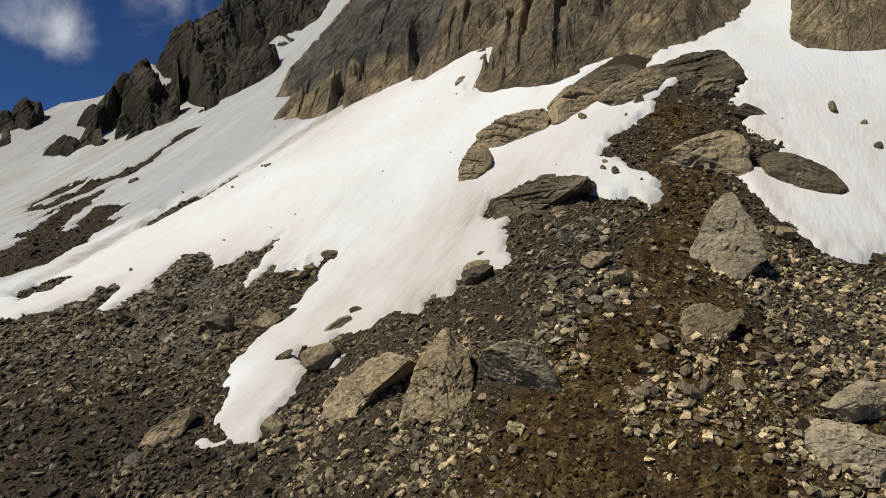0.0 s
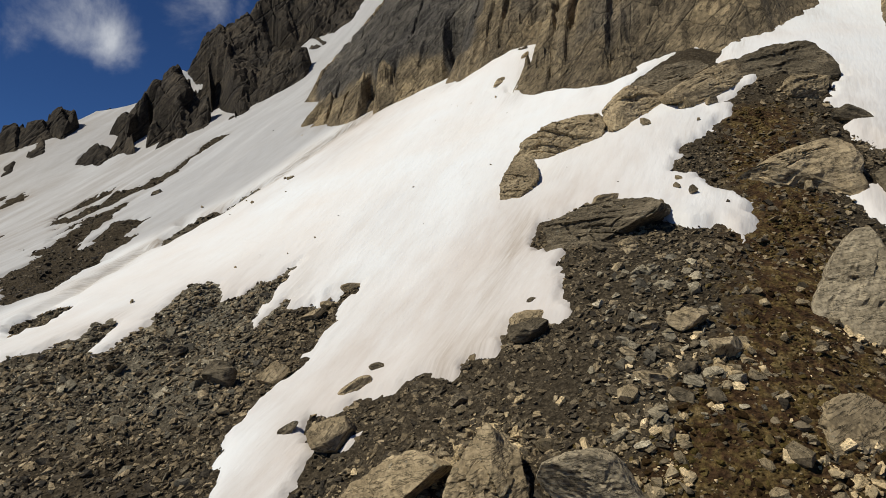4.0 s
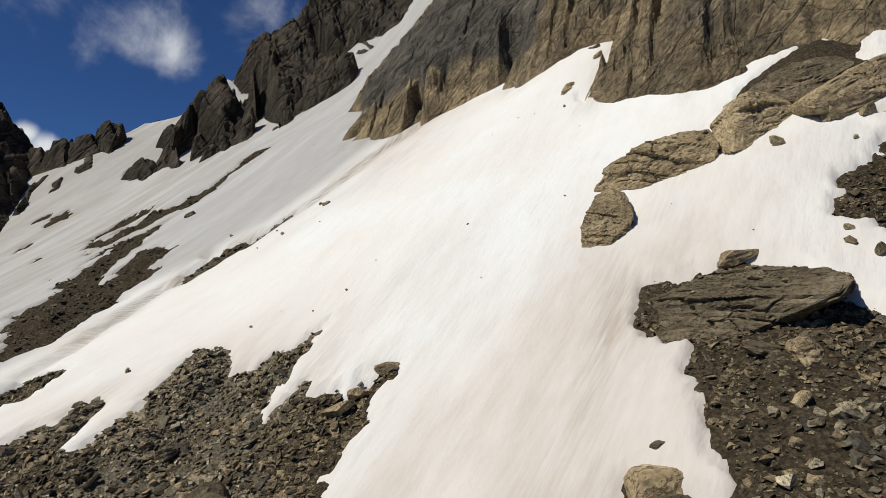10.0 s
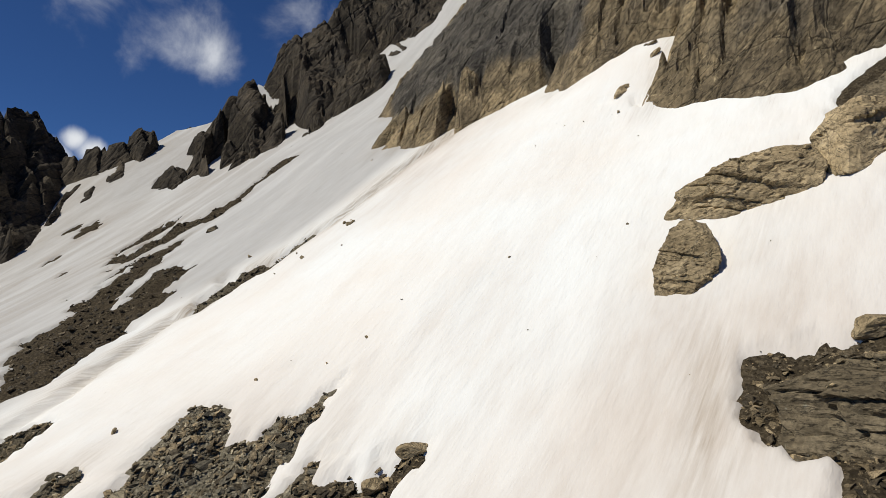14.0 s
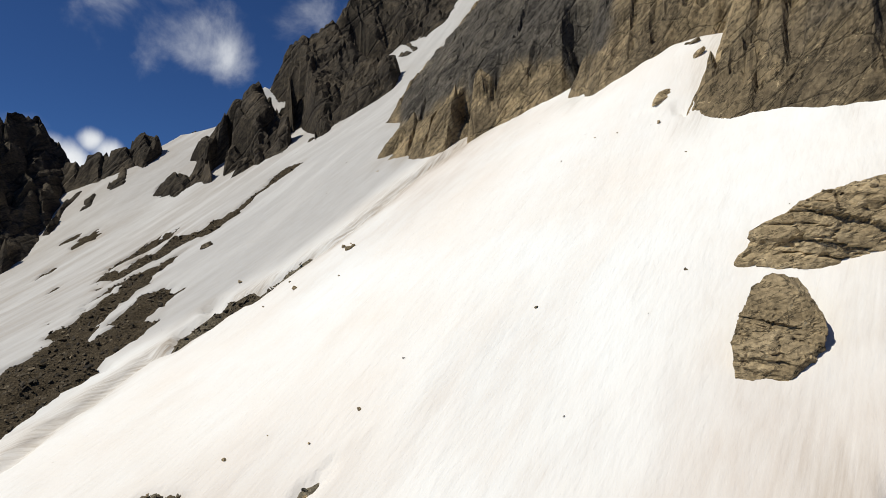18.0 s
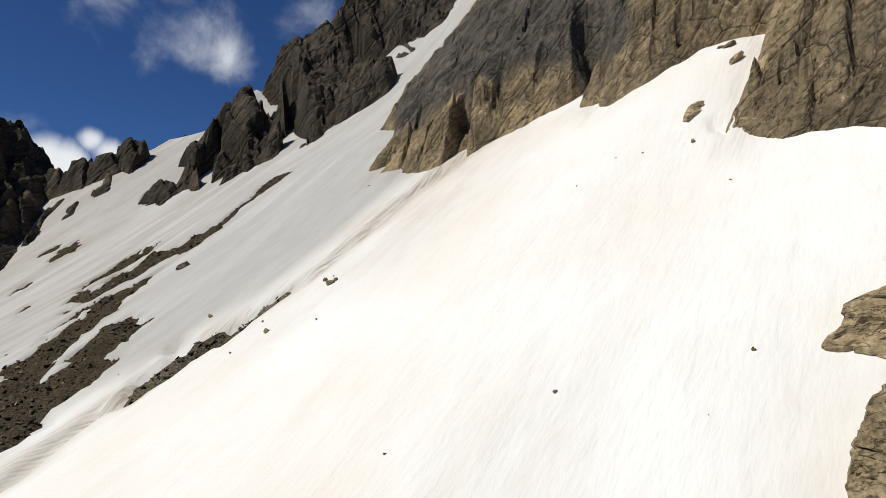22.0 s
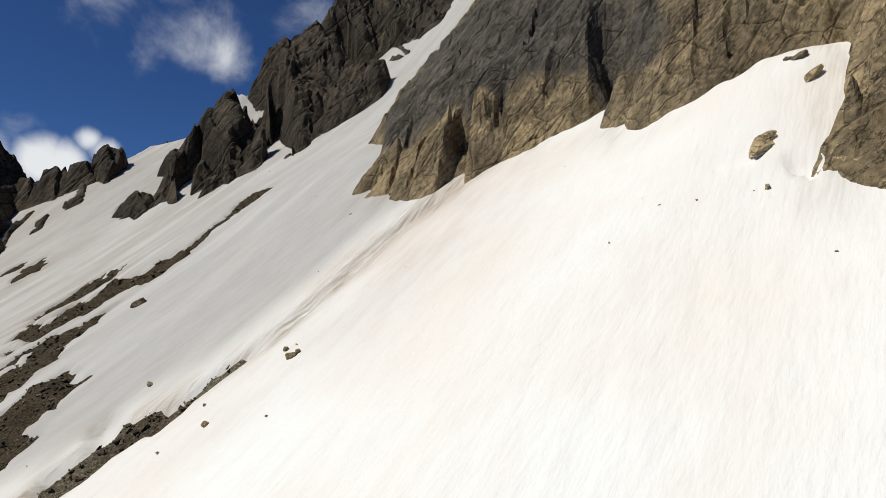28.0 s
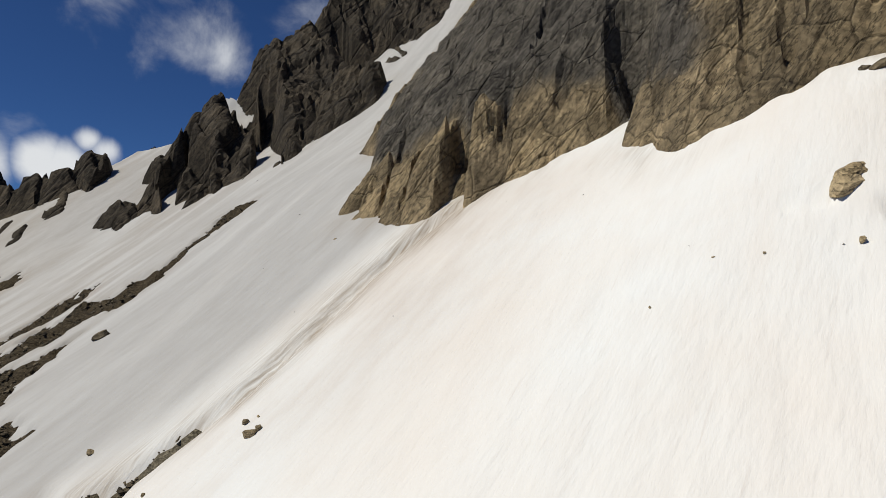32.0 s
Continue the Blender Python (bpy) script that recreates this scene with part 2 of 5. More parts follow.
BARE_STRIPS = (
    [(-34.5, 71.8), (-35, 72.9), (-34.4, 73.2), (-33.8, 73.9), (-34.6, 75.6), (-34.6, 76.9), (-33.4, 76.9), (-31.4, 75.9), (-30.6, 76.2), (-29.8, 76.7), (-28.6, 76.3), (-28.3, 76.9), (-26.4, 77.9), (-25.8, 77.8), (-27.8, 76.7), (-28.3, 75.7), (-27.8, 74.5), (-28.5, 73.8), (-30.7, 73.8), (-31.4, 73), (-31.6, 71.6), (-32.6, 70.9), (-32.8, 70)],
    [(-49.3, 126), (-51.8, 127.5), (-54.8, 128.5), (-55.3, 124.9), (-54.7, 121.7), (-54.3, 117.5), (-54.9, 114.2), (-58.4, 114.1), (-57.5, 110.8), (-61, 112), (-64.1, 112.5), (-65.1, 110.4), (-66.9, 109.8), (-67.4, 107.9), (-65.7, 104.4), (-66.1, 102.5), (-65.1, 100.5), (-62.3, 99.2), (-61.5, 101), (-60.1, 102.2), (-58.5, 103.2), (-58, 105.7), (-56.1, 106.5), (-54.6, 106.1), (-53.3, 106.6), (-52.9, 108.4), (-51.1, 109.4), (-51.6, 113.1), (-51.9, 115.8), (-50.8, 118.6), (-49.2, 120.7)],
    [(-70.4, 123.2), (-72, 121.5), (-72.7, 119.8), (-73.5, 117.1), (-75.4, 115.9), (-75.6, 113.4), (-76.1, 110.4), (-71.4, 108.8), (-70.2, 110.6), (-68, 111.2), (-67.6, 114), (-66.5, 115)],
    [(-54.2, 101.8), (-55.9, 101.5), (-55.9, 99.1), (-57.7, 98.9), (-59.5, 98.7), (-59.9, 97), (-59, 94), (-58.5, 91.9), (-57.2, 89.5), (-57.1, 87.4), (-56.3, 85), (-56.2, 83.1), (-57.3, 83), (-51.5, 77.8), (-50.8, 78.1), (-49.9, 78.9), (-49, 79.9), (-48.9, 80.7), (-50.7, 83.1), (-50.8, 84.5), (-50.9, 85.9), (-51.2, 88.1), (-51, 89.3), (-51.3, 90.6), (-52.9, 93.3), (-53, 95.9), (-53.9, 98.8)],
    [(-45.2, 86.2), (-42.8, 84.6), (-43.2, 83.9), (-43.5, 83), (-43.4, 81.7), (-42.4, 81.3), (-43.1, 80.8), (-42, 79.2), (-39.8, 77.9), (-40.1, 76.9), (-40.1, 75.6), (-39.7, 73.7), (-39.7, 72.8), (-39.6, 71.2), (-40.3, 70.2), (-41.7, 68.9), (-49.9, 76.3), (-48.9, 76.1), (-47.8, 76.8), (-47.2, 77.9), (-47.5, 79), (-46.8, 79.1), (-47.4, 80.9), (-47.7, 83.1), (-48.3, 85.1), (-47.5, 86), (-47.4, 86.6), (-46.8, 86.9)],
    [(-49.5, 79.9), (-51.5, 78.8), (-53.3, 77.6), (-55.6, 75.4), (-41, 58), (-40.3, 59.6), (-38.7, 60.1), (-38.9, 62.5), (-39.4, 66.3), (-38, 68.6), (-44, 73.9)],
    [(-32.5, 55), (-34, 55.2), (-34.2, 53.9), (-35.2, 53.2), (-35.7, 51.7), (-32.9, 48.4), (-33, 49.4), (-33, 50.4), (-32.1, 51.3), (-32.3, 52.9)],
    [(-62.8, 90.3), (-64.1, 90.1), (-63.1, 88.2), (-61.9, 87.1), (-61.2, 87.6)],
    [(-97.1, 124.3), (-98.1, 123.3), (-97.8, 121.2), (-96.6, 121.9)],
    [(-68, 105.4), (-70.8, 105.7), (-68.6, 102.7), (-65, 100.9), (-65.8, 102.8)],
    [(-64.3, 98.9), (-66.5, 99.5), (-64.9, 97.5), (-63.6, 97.3)],
    [(-102.1, 141.4), (-102.8, 139.6), (-103, 137.8), (-102.7, 135.4), (-101.6, 132.2), (-99.8, 132.5), (-99.3, 134.6), (-97.9, 135.1), (-100.3, 138.6)],
    [(-106.7, 140.4), (-106.3, 136.3), (-105.2, 137.6)],
    [(-82.3, 109.9), (-82.2, 108.1), (-80, 107.3)],
    [(-98.8, 122.9), (-99.3, 124.9), (-98.6, 125.4), (-97.1, 124.2), (-97.6, 122.6)],
    [(-84.3, 110.3), (-85.7, 112.3), (-84.9, 112.4), (-82.9, 110.6), (-82.7, 109.2)],
    [(-65.7, 98.7), (-67.9, 101.4), (-65.9, 100.7), (-64.4, 98.9), (-64.6, 98.3)],
    [(-70.1, 104.6), (-72.3, 108.0), (-69.1, 106.7), (-67.4, 104.6), (-67.5, 103.5), (-67.8, 102.9)],
    [(-60.9, 92.1), (-61.4, 95.3), (-60.2, 97.6), (-58.9, 96.6), (-58.7, 93.8), (-59.6, 92.5)],
    [(-58.6, 87.9), (-61.1, 92.4), (-60.4, 93.2), (-57.6, 88.4)],
    [(-75.8, 111.4), (-75.2, 115.1), (-74.8, 118.9), (-73.1, 121.4), (-70.5, 118.0), (-71.6, 115.0), (-71.1, 110.9)],
    [(-99.9, 154.8), (-100.2, 157.7), (-99.0, 158.3), (-98.0, 155.8), (-98.7, 154.2)],
    [(-107.0, 136.8), (-107.2, 138.7), (-106.3, 138.8), (-105.8, 136.7)],
    [(10.5, 56.1), (11.9, 59.5), (13.2, 61.9), (16.3, 63.5), (19.2, 64.9), (21.8, 63.5), (20.3, 58.9), (17, 57.9), (15.1, 55.8), (12.1, 55.8)],
)
SNOW_PATCHES = (
    [(-11.4, 28.9), (-10.9, 29.2), (-10.2, 28.6), (-9.6, 28.5), (-9.9, 28.1), (-10.8, 28.0)],
    [(-5.9, 32.3), (-5.2, 32.8), (-4.9, 33.2), (-5.4, 32.3)],
)
# Base of the cliff, in plan: its foot along the snow, and the broad body above it.
BAND_FOOT = [
    (-31.4, 198.9), (-34.6, 191), (-36.3, 181.5), (-37.4, 171.6), (-40.2, 167), (-39.7, 158.4), (-39.5, 151.5), (-36.7, 138),
    (-32.8, 123), (-33.2, 120.5), (-29.1, 115.4), (-26.3, 114), (-25.7, 109.6), (-26.8, 107.9), (-27, 104.2), (-28.1, 102.3),
    (-28.2, 101.4), (-26.8, 99.6), (-24.4, 98.1), (-20.9, 94.4), (-17.9, 91.6), (-16.6, 90.6), (-16.3, 91.4), (-15.1, 92.3),
    (-13.8, 92.7), (-12.3, 93.3), (-10.9, 92.2), (-9.8, 92), (-8.3, 93), (-6.7, 92.3), (-5.2, 92.4), (-4, 93.8), (-3.4, 95.2), (-4.2, 91.3), (-4.7, 88.9), (-4.3, 86.7), (-3.4, 86.1), (-2.8, 82.1), (-2.3, 81.3), (-1.1, 81.9),
    (0.2, 80.6), (1.3, 80.3), (2.1, 79.8), (3.9, 80.5), (5.4, 80.5), (6.7, 80.2), (7.9, 80.6),
]
NOSE_FOOT = [
    (6.6, 77.2), (5.9, 75.9), (5.3, 74.7), (4.5, 73.9), (4, 73.2), (3.3, 72.5), (3.3, 71.8), (3.8, 71.4),
    (4.5, 70.2), (5.2, 69.4), (6.1, 68.9), (6.7, 68.5), (7.6, 67.7), (8.6, 66.6), (11.2, 63.3), (13, 62.9),
    (14.5, 64.1), (15.9, 64.8), (19.8, 64.3), (22.5, 62.1), (26, 63.5), (32.5, 70), (39.7, 79.1), (60, 120),
    (60, 212), (-20, 212),
]
CLIFF_FOOT = BAND_FOOT + NOSE_FOOT
CLIFF_BODY = [
    (-31.4, 198.9), (-37.4, 171.6), (-39.5, 151.5), (-33, 121), (-28.2, 101.4), (-21, 95), (-16.8, 91.2), (-12, 93),
    (-5, 92), (-4.3, 87), (-2.5, 82), (2, 80), (6.4, 80.2), (5.7, 75.5), (3.4, 72.2), (6, 69),
    (11.2, 63.3), (15.9, 64.8), (19.8, 64.3), (26, 63.5), (39.7, 79.1), (60, 120), (60, 212), (-20, 212),
]
EAST_CRAG_FOOT = [(35.6, 60.8), (36.2, 64.5), (37.5, 67), (44, 78), (55, 96), (90, 110), (90, 62), (44, 60.4), (39.6, 60.0)]
GROOVE = [
    (-17.2, 91.6), (-19.4, 89.5), (-20.9, 86.5), (-22.2, 83.4), (-23.2, 82), (-24.1, 79.6), (-25, 78.7), (-26.1, 77.7),
    (-27.2, 76.9), (-31.4, 73), (-31.6, 71.6), (-32.6, 70.9), (-33, 70.1), (-34.9, 69.7), (-35.1, 66.2), (-34.9, 63.6),
    (-35.4, 62.1), (-34.5, 57.8), (-35, 54.1),
]


def bare(x, y):
    """Signed distance into ground without snow, with a ragged edge."""
    d = edge_distance(x, y, BARE_GROUND)
    for strip in BARE_STRIPS:
        d = np.maximum(d, edge_distance(x, y, strip))
    for patch in SNOW_PATCHES:
        d = np.minimum(d, -edge_distance(x, y, patch))
    far = np.clip(np.hypot(x, y) / 45, 0.7, 1.5)
    along, across = 0.24 * x + 0.97 * y, 0.97 * x - 0.24 * y
    d = d + smooth(-38, -50, x) * 0.5 * fbm(flat_points(along / 5.0, across / 1.2), 3, 15)
    return d + far * (0.30 * fbm(flat_points(x / 1.3, y / 1.3), 3, 5) + 0.20 * fbm(flat_points(x / 0.42, y / 0.42), 2, 9))


def grid_axis(*runs):
    """Coordinates along one axis, from (start, end, step) runs."""
    out = []
    for a, b, step in runs:
        out.append(np.arange(a, b - step * 0.01, step))
    return np.concatenate(out + [[runs[-1][1]]])


def sheet(name, xs, ys, height, keep=None, smooth_faces=True, shift=None, attributes=()):
    """A mesh over a plan grid; keep: which corners count."""
    gx, gy = np.meshgrid(xs, ys)
    x, y = gx.ravel(), gy.ravel()
    nx, ny = len(xs), len(ys)
    z = height(x, y)
    at = np.arange(nx * ny).reshape(ny, nx)
    quads = np.stack([at[:-1, :-1], at[:-1, 1:], at[1:, 1:], at[1:, :-1]], -1).reshape(-1, 4)
    if keep is not None:
        quads = quads[keep(x, y)[quads].any(1)]
    used, quads = np.unique(quads, return_inverse=True)
    quads = quads.reshape(-1, 4)
    co = np.stack([x, y, z], -1)[used]
    if shift is not None:
        co = co + shift(co)
    return mesh_from(name, co, quads, smooth_faces)


def mesh_from(name, co, faces, smooth_faces=True):
    mesh = bpy.data.meshes.new(name)
    n = faces.shape[1]
    mesh.vertices.add(len(co))
    mesh.vertices.foreach_set("co", np.asarray(co, np.float32).ravel())
    mesh.loops.add(faces.size)
    mesh.loops.foreach_set("vertex_index", faces.astype(np.int32).ravel())
    mesh.polygons.add(len(faces))
    mesh.polygons.foreach_set("loop_start", np.arange(0, faces.size, n, dtype=np.int32))
    mesh.polygons.foreach_set("use_smooth", np.full(len(faces), smooth_faces))
    mesh.update(calc_edges=True)
    return mesh


def corners(ob):
    co = np.empty(len(ob.data.vertices) * 3, np.float32)
    ob.data.vertices.foreach_get("co", co)
    return co.reshape(-1, 3).astype(float)


def set_field(ob, name, values):
    ob.data.attributes.new(name, "FLOAT", "POINT").data.foreach_set("value", np.asarray(values, np.float32))


# ---- materials ----
def material(name):
    m = bpy.data.materials.new(name)
    m.use_nodes = True
    nodes, links = m.node_tree.nodes, m.node_tree.links
    return m, nodes, links, nodes["Principled BSDF"]


def noise_node(nodes, links, where, scale, detail=6, rough=0.6, kind="FBM"):
    n = nodes.new("ShaderNodeTexNoise")
    n.noise_type = kind
    n.inputs["Scale"].default_value, n.inputs["Detail"].default_value, n.inputs["Roughness"].default_value = scale, detail, rough
    links.new(where, n.inputs["Vector"])
    return n.outputs["Fac"]


def ramp(nodes, links, value, *stops):
    r = nodes.new("ShaderNodeValToRGB")
    while len(r.color_ramp.elements) < len(stops):
        r.color_ramp.elements.new(0.5)
    for e, (at, colour) in zip(r.color_ramp.elements, stops):
        e.position, e.color = at, (*colour, 1) if len(colour) == 3 else colour
    links.new(value, r.inputs["Fac"])
    return r.outputs["Color"]


def mix(nodes, links, fac, a, b, kind="MIX"):
    m = nodes.new("ShaderNodeMix")
    m.data_type, m.blend_type = "RGBA", kind
    for socket, value in ((m.inputs["Factor"], fac), (m.inputs["A"], a), (m.inputs["B"], b)):
        if isinstance(value, (int, float)):
            socket.default_value = value
        elif isinstance(value, tuple):
            socket.default_value = (*value, 1)
        else:
            links.new(value, socket)
    return m.outputs["Result"]


def mapped(nodes, links, scale=(1, 1, 1), turn=(0, 0, 0), coords="Object"):
    c = nodes.new("ShaderNodeTexCoord")
    m = nodes.new("ShaderNodeMapping")
    if any(turn):
        m.vector_type = "TEXTURE"
        scale = tuple(1 / s for s in scale)
    m.inputs["Scale"].default_value = scale
    m.inputs["Rotation"].default_value = [radians(a) for a in turn]
    links.new(c.outputs[coords], m.inputs["Vector"])
    return m.outputs["Vector"]


def bump(nodes, links, bsdf, height, strength, distance, before=None):
    b = nodes.new("ShaderNodeBump")
    b.inputs["Strength"].default_value, b.inputs["Distance"].default_value = strength, distance
    links.new(height, b.inputs["Height"])
    if before is not None:
        links.new(before, b.inputs["Normal"])
    links.new(b.outputs["Normal"], bsdf.inputs["Normal"])
    return b.outputs["Normal"]


def grey(v):
    return (v, v, v)


def rock_material(name, dark, mid, light, lichen=(0.30, 0.29, 0.22), bed=(20, 30, 0), scale=1.0, vary=0.25, islands=False, joints=(), layering=0.4):
    """Bedded stone: mottled at two scales, thin dark bedding cracks, pale lichen flecks."""
    m, nodes, links, bsdf = material(name)
    plain = mapped(nodes, links, grey(scale))
    beds = mapped(nodes, links, (0.35 * scale, 0.35 * scale, 2.6 * scale), bed)
    large = noise_node(nodes, links, plain, 0.45, 5)
    fine = noise_node(nodes, links, plain, 5.0, 8, 0.7)
    layer = noise_node(nodes, links, beds, 1.6, 7, 0.65)
    colour = ramp(nodes, links, large, (0.3, dark), (0.5, mid), (0.72, light))
    colour = mix(nodes, links, layering, colour, ramp(nodes, links, layer, (0.3, dark), (0.52, mid), (0.75, light)))
    colour = mix(nodes, links, 0.68, colour, ramp(nodes, links, fine, (0.36, grey(0.22)), (0.64, grey(0.84))), "OVERLAY")
    fleck = ramp(nodes, links, noise_node(nodes, links, plain, 2.3, 9, 0.75), (0.60, grey(0)), (0.66, grey(1)))
    colour = mix(nodes, links, mix(nodes, links, 0.6, grey(0), fleck, "MIX"), colour, lichen)
    crack = nodes.new("ShaderNodeMath")
    crack.operation = "ABSOLUTE"
    sub = nodes.new("ShaderNodeMath")
    sub.operation = "SUBTRACT"
    sub.inputs[1].default_value = 0.5
    links.new(layer, sub.inputs[0])
    links.new(sub.outputs[0], crack.inputs[0])
    line = ramp(nodes, links, crack.outputs[0], (0.0, grey(0.30)), (0.010, grey(0.35)), (0.020, grey(1)))
    colour = mix(nodes, links, 1.0, colour, line, "MULTIPLY")
    relief = None
    blocks = mapped(nodes, links, (0.75 * scale, 0.75 * scale, 1.5 * scale), bed)
    for size, width, dark_to, long in joints:
        wander = nodes.new("ShaderNodeTexNoise")
        wander.inputs["Scale"].default_value, wander.inputs["Detail"].default_value = 0.8, 4
        links.new(beds if long else blocks, wander.inputs["Vector"])
        where = mix(nodes, links, 0.3, beds if long else blocks, wander.outputs["Color"], "LINEAR_LIGHT")
        cell = nodes.new("ShaderNodeTexVoronoi")
        cell.feature = "DISTANCE_TO_EDGE"
        cell.inputs["Scale"].default_value = size
        links.new(where, cell.inputs["Vector"])
        gap = ramp(nodes, links, cell.outputs["Distance"], (0.0, grey(dark_to)), (width * 0.45, grey(dark_to)), (width, grey(1)))
        colour = mix(nodes, links, 1.0, colour, gap, "MULTIPLY")
        face = nodes.new("ShaderNodeTexVoronoi")
        face.inputs["Scale"].default_value = size
        links.new(where, face.inputs["Vector"])
        shade = nodes.new("ShaderNodeRGBToBW")
        links.new(face.outputs["Color"], shade.inputs[0])
        colour = mix(nodes, links, 1.0, colour, ramp(nodes, links, shade.outputs[0], (0.2, (0.90, 0.90, 0.91)), (0.8, (1.10, 1.09, 1.06))), "MULTIPLY")
        edge = ramp(nodes, links, cell.outputs["Distance"], (0.0, grey(0)), (width * 2.5, grey(1)))
        relief = bump(nodes, links, bsdf, edge, 0.5, 0.12 / scale, relief)
    if vary:
        info = nodes.new("ShaderNodeObjectInfo")
        tone = ramp(nodes, links, info.outputs["Random"], (0.0, grey(1 - vary)), (1.0, grey(1 + vary)))
        colour = mix(nodes, links, 1.0, colour, tone, "MULTIPLY")
        geo = nodes.new("ShaderNodeNewGeometry")
        tone = ramp(nodes, links, geo.outputs["Random Per Island"], (0.0, (0.28, 0.28, 0.29)), (0.5, (0.80, 0.79, 0.77)), (0.85, (1.30, 1.24, 1.12)), (1.0, (2.0, 1.95, 1.85)))
        if islands:
            colour = mix(nodes, links, 1.0, colour, tone, "MULTIPLY")
    links.new(colour, bsdf.inputs["Base Color"])
    bsdf.inputs["Roughness"].default_value = 0.88
    bsdf.inputs["Specular IOR Level"].default_value = 0.25
    n1 = bump(nodes, links, bsdf, layer, 0.6, 0.08 / scale, relief)
    bump(nodes, links, bsdf, fine, 0.9, 0.06 / scale, n1)
    return m


def snow_material():
    m, nodes, links, bsdf = material("old_snow")
    plain = mapped(nodes, links)
    fall = mapped(nodes, links, (1.1, 0.3, 0.3), (0, 0, -27))
    dust = noise_node(nodes, links, plain, 0.055, 5, 0.6)
    streak = noise_node(nodes, links, fall, 1.1, 6, 0.6)
    cups = noise_node(nodes, links, fall, 3.2, 5, 0.55)
    speck = noise_node(nodes, links, plain, 9.0, 4, 0.7)
    band = noise_node(nodes, links, mapped(nodes, links, (0.42, 0.05, 0.05), (0, 0, -27)), 1.0, 5, 0.6)
    scratch = noise_node(nodes, links, mapped(nodes, links, (6.0, 0.35, 0.35), (0, 0, -27)), 1.0, 4, 0.6)
    colour = ramp(nodes, links, dust, (0.42, (0.815, 0.83, 0.81)), (0.68, (0.79, 0.75, 0.69)))
    colour = mix(nodes, links, ramp(nodes, links, streak, (0.52, grey(0)), (0.85, grey(0.45))), colour, (0.71, 0.675, 0.62))
    colour = mix(nodes, links, ramp(nodes, links, speck, (0.70, grey(0)), (0.78, grey(0.5))), colour, (0.52, 0.46, 0.40))
    colour = mix(nodes, links, ramp(nodes, links, band, (0.54, grey(0)), (0.74, grey(0.42))), colour, (0.74, 0.69, 0.625))
    colour = mix(nodes, links, ramp(nodes, links, scratch, (0.62, grey(0)), (0.80, grey(0.5))), colour, (0.66, 0.61, 0.56))
    dusty = nodes.new("ShaderNodeAttribute")
    dusty.attribute_name = "dusty"
    film = mix(nodes, links, ramp(nodes, links, streak, (0.25, grey(0.55)), (0.75, grey(1))), grey(0), dusty.outputs["Color"])
    colour = mix(nodes, links, film, colour, (0.575, 0.515, 0.455))
    # Greyer snow: cloud shade and old grime are both put into this colour.
    dimmed = nodes.new("ShaderNodeAttribute")
    dimmed.attribute_name = "dimmed"
    shade_grime = mix(nodes, links, ramp(nodes, links, streak, (0.15, grey(0)), (0.95, grey(1))), (0.475, 0.475, 0.462), (0.385, 0.372, 0.352))
    colour = mix(nodes, links, dimmed.outputs["Fac"], colour, shade_grime)
    dirt = nodes.new("ShaderNodeAttribute")
    dirt.attribute_name = "dirt"
    soil = mix(nodes, links, ramp(nodes, links, scratch, (0.30, grey(0.15)), (0.68, grey(1))), grey(0), dirt.outputs["Color"])
    colour = mix(nodes, links, soil, colour, (0.30, 0.235, 0.165))
    links.new(colour, bsdf.inputs["Base Color"])
    bsdf.inputs["Roughness"].default_value = 0.75
    bsdf.inputs["Specular IOR Level"].default_value = 0.2
    n1 = bump(nodes, links, bsdf, cups, 0.65, 0.09)
    bump(nodes, links, bsdf, streak, 0.22, 0.14, n1)
    return m


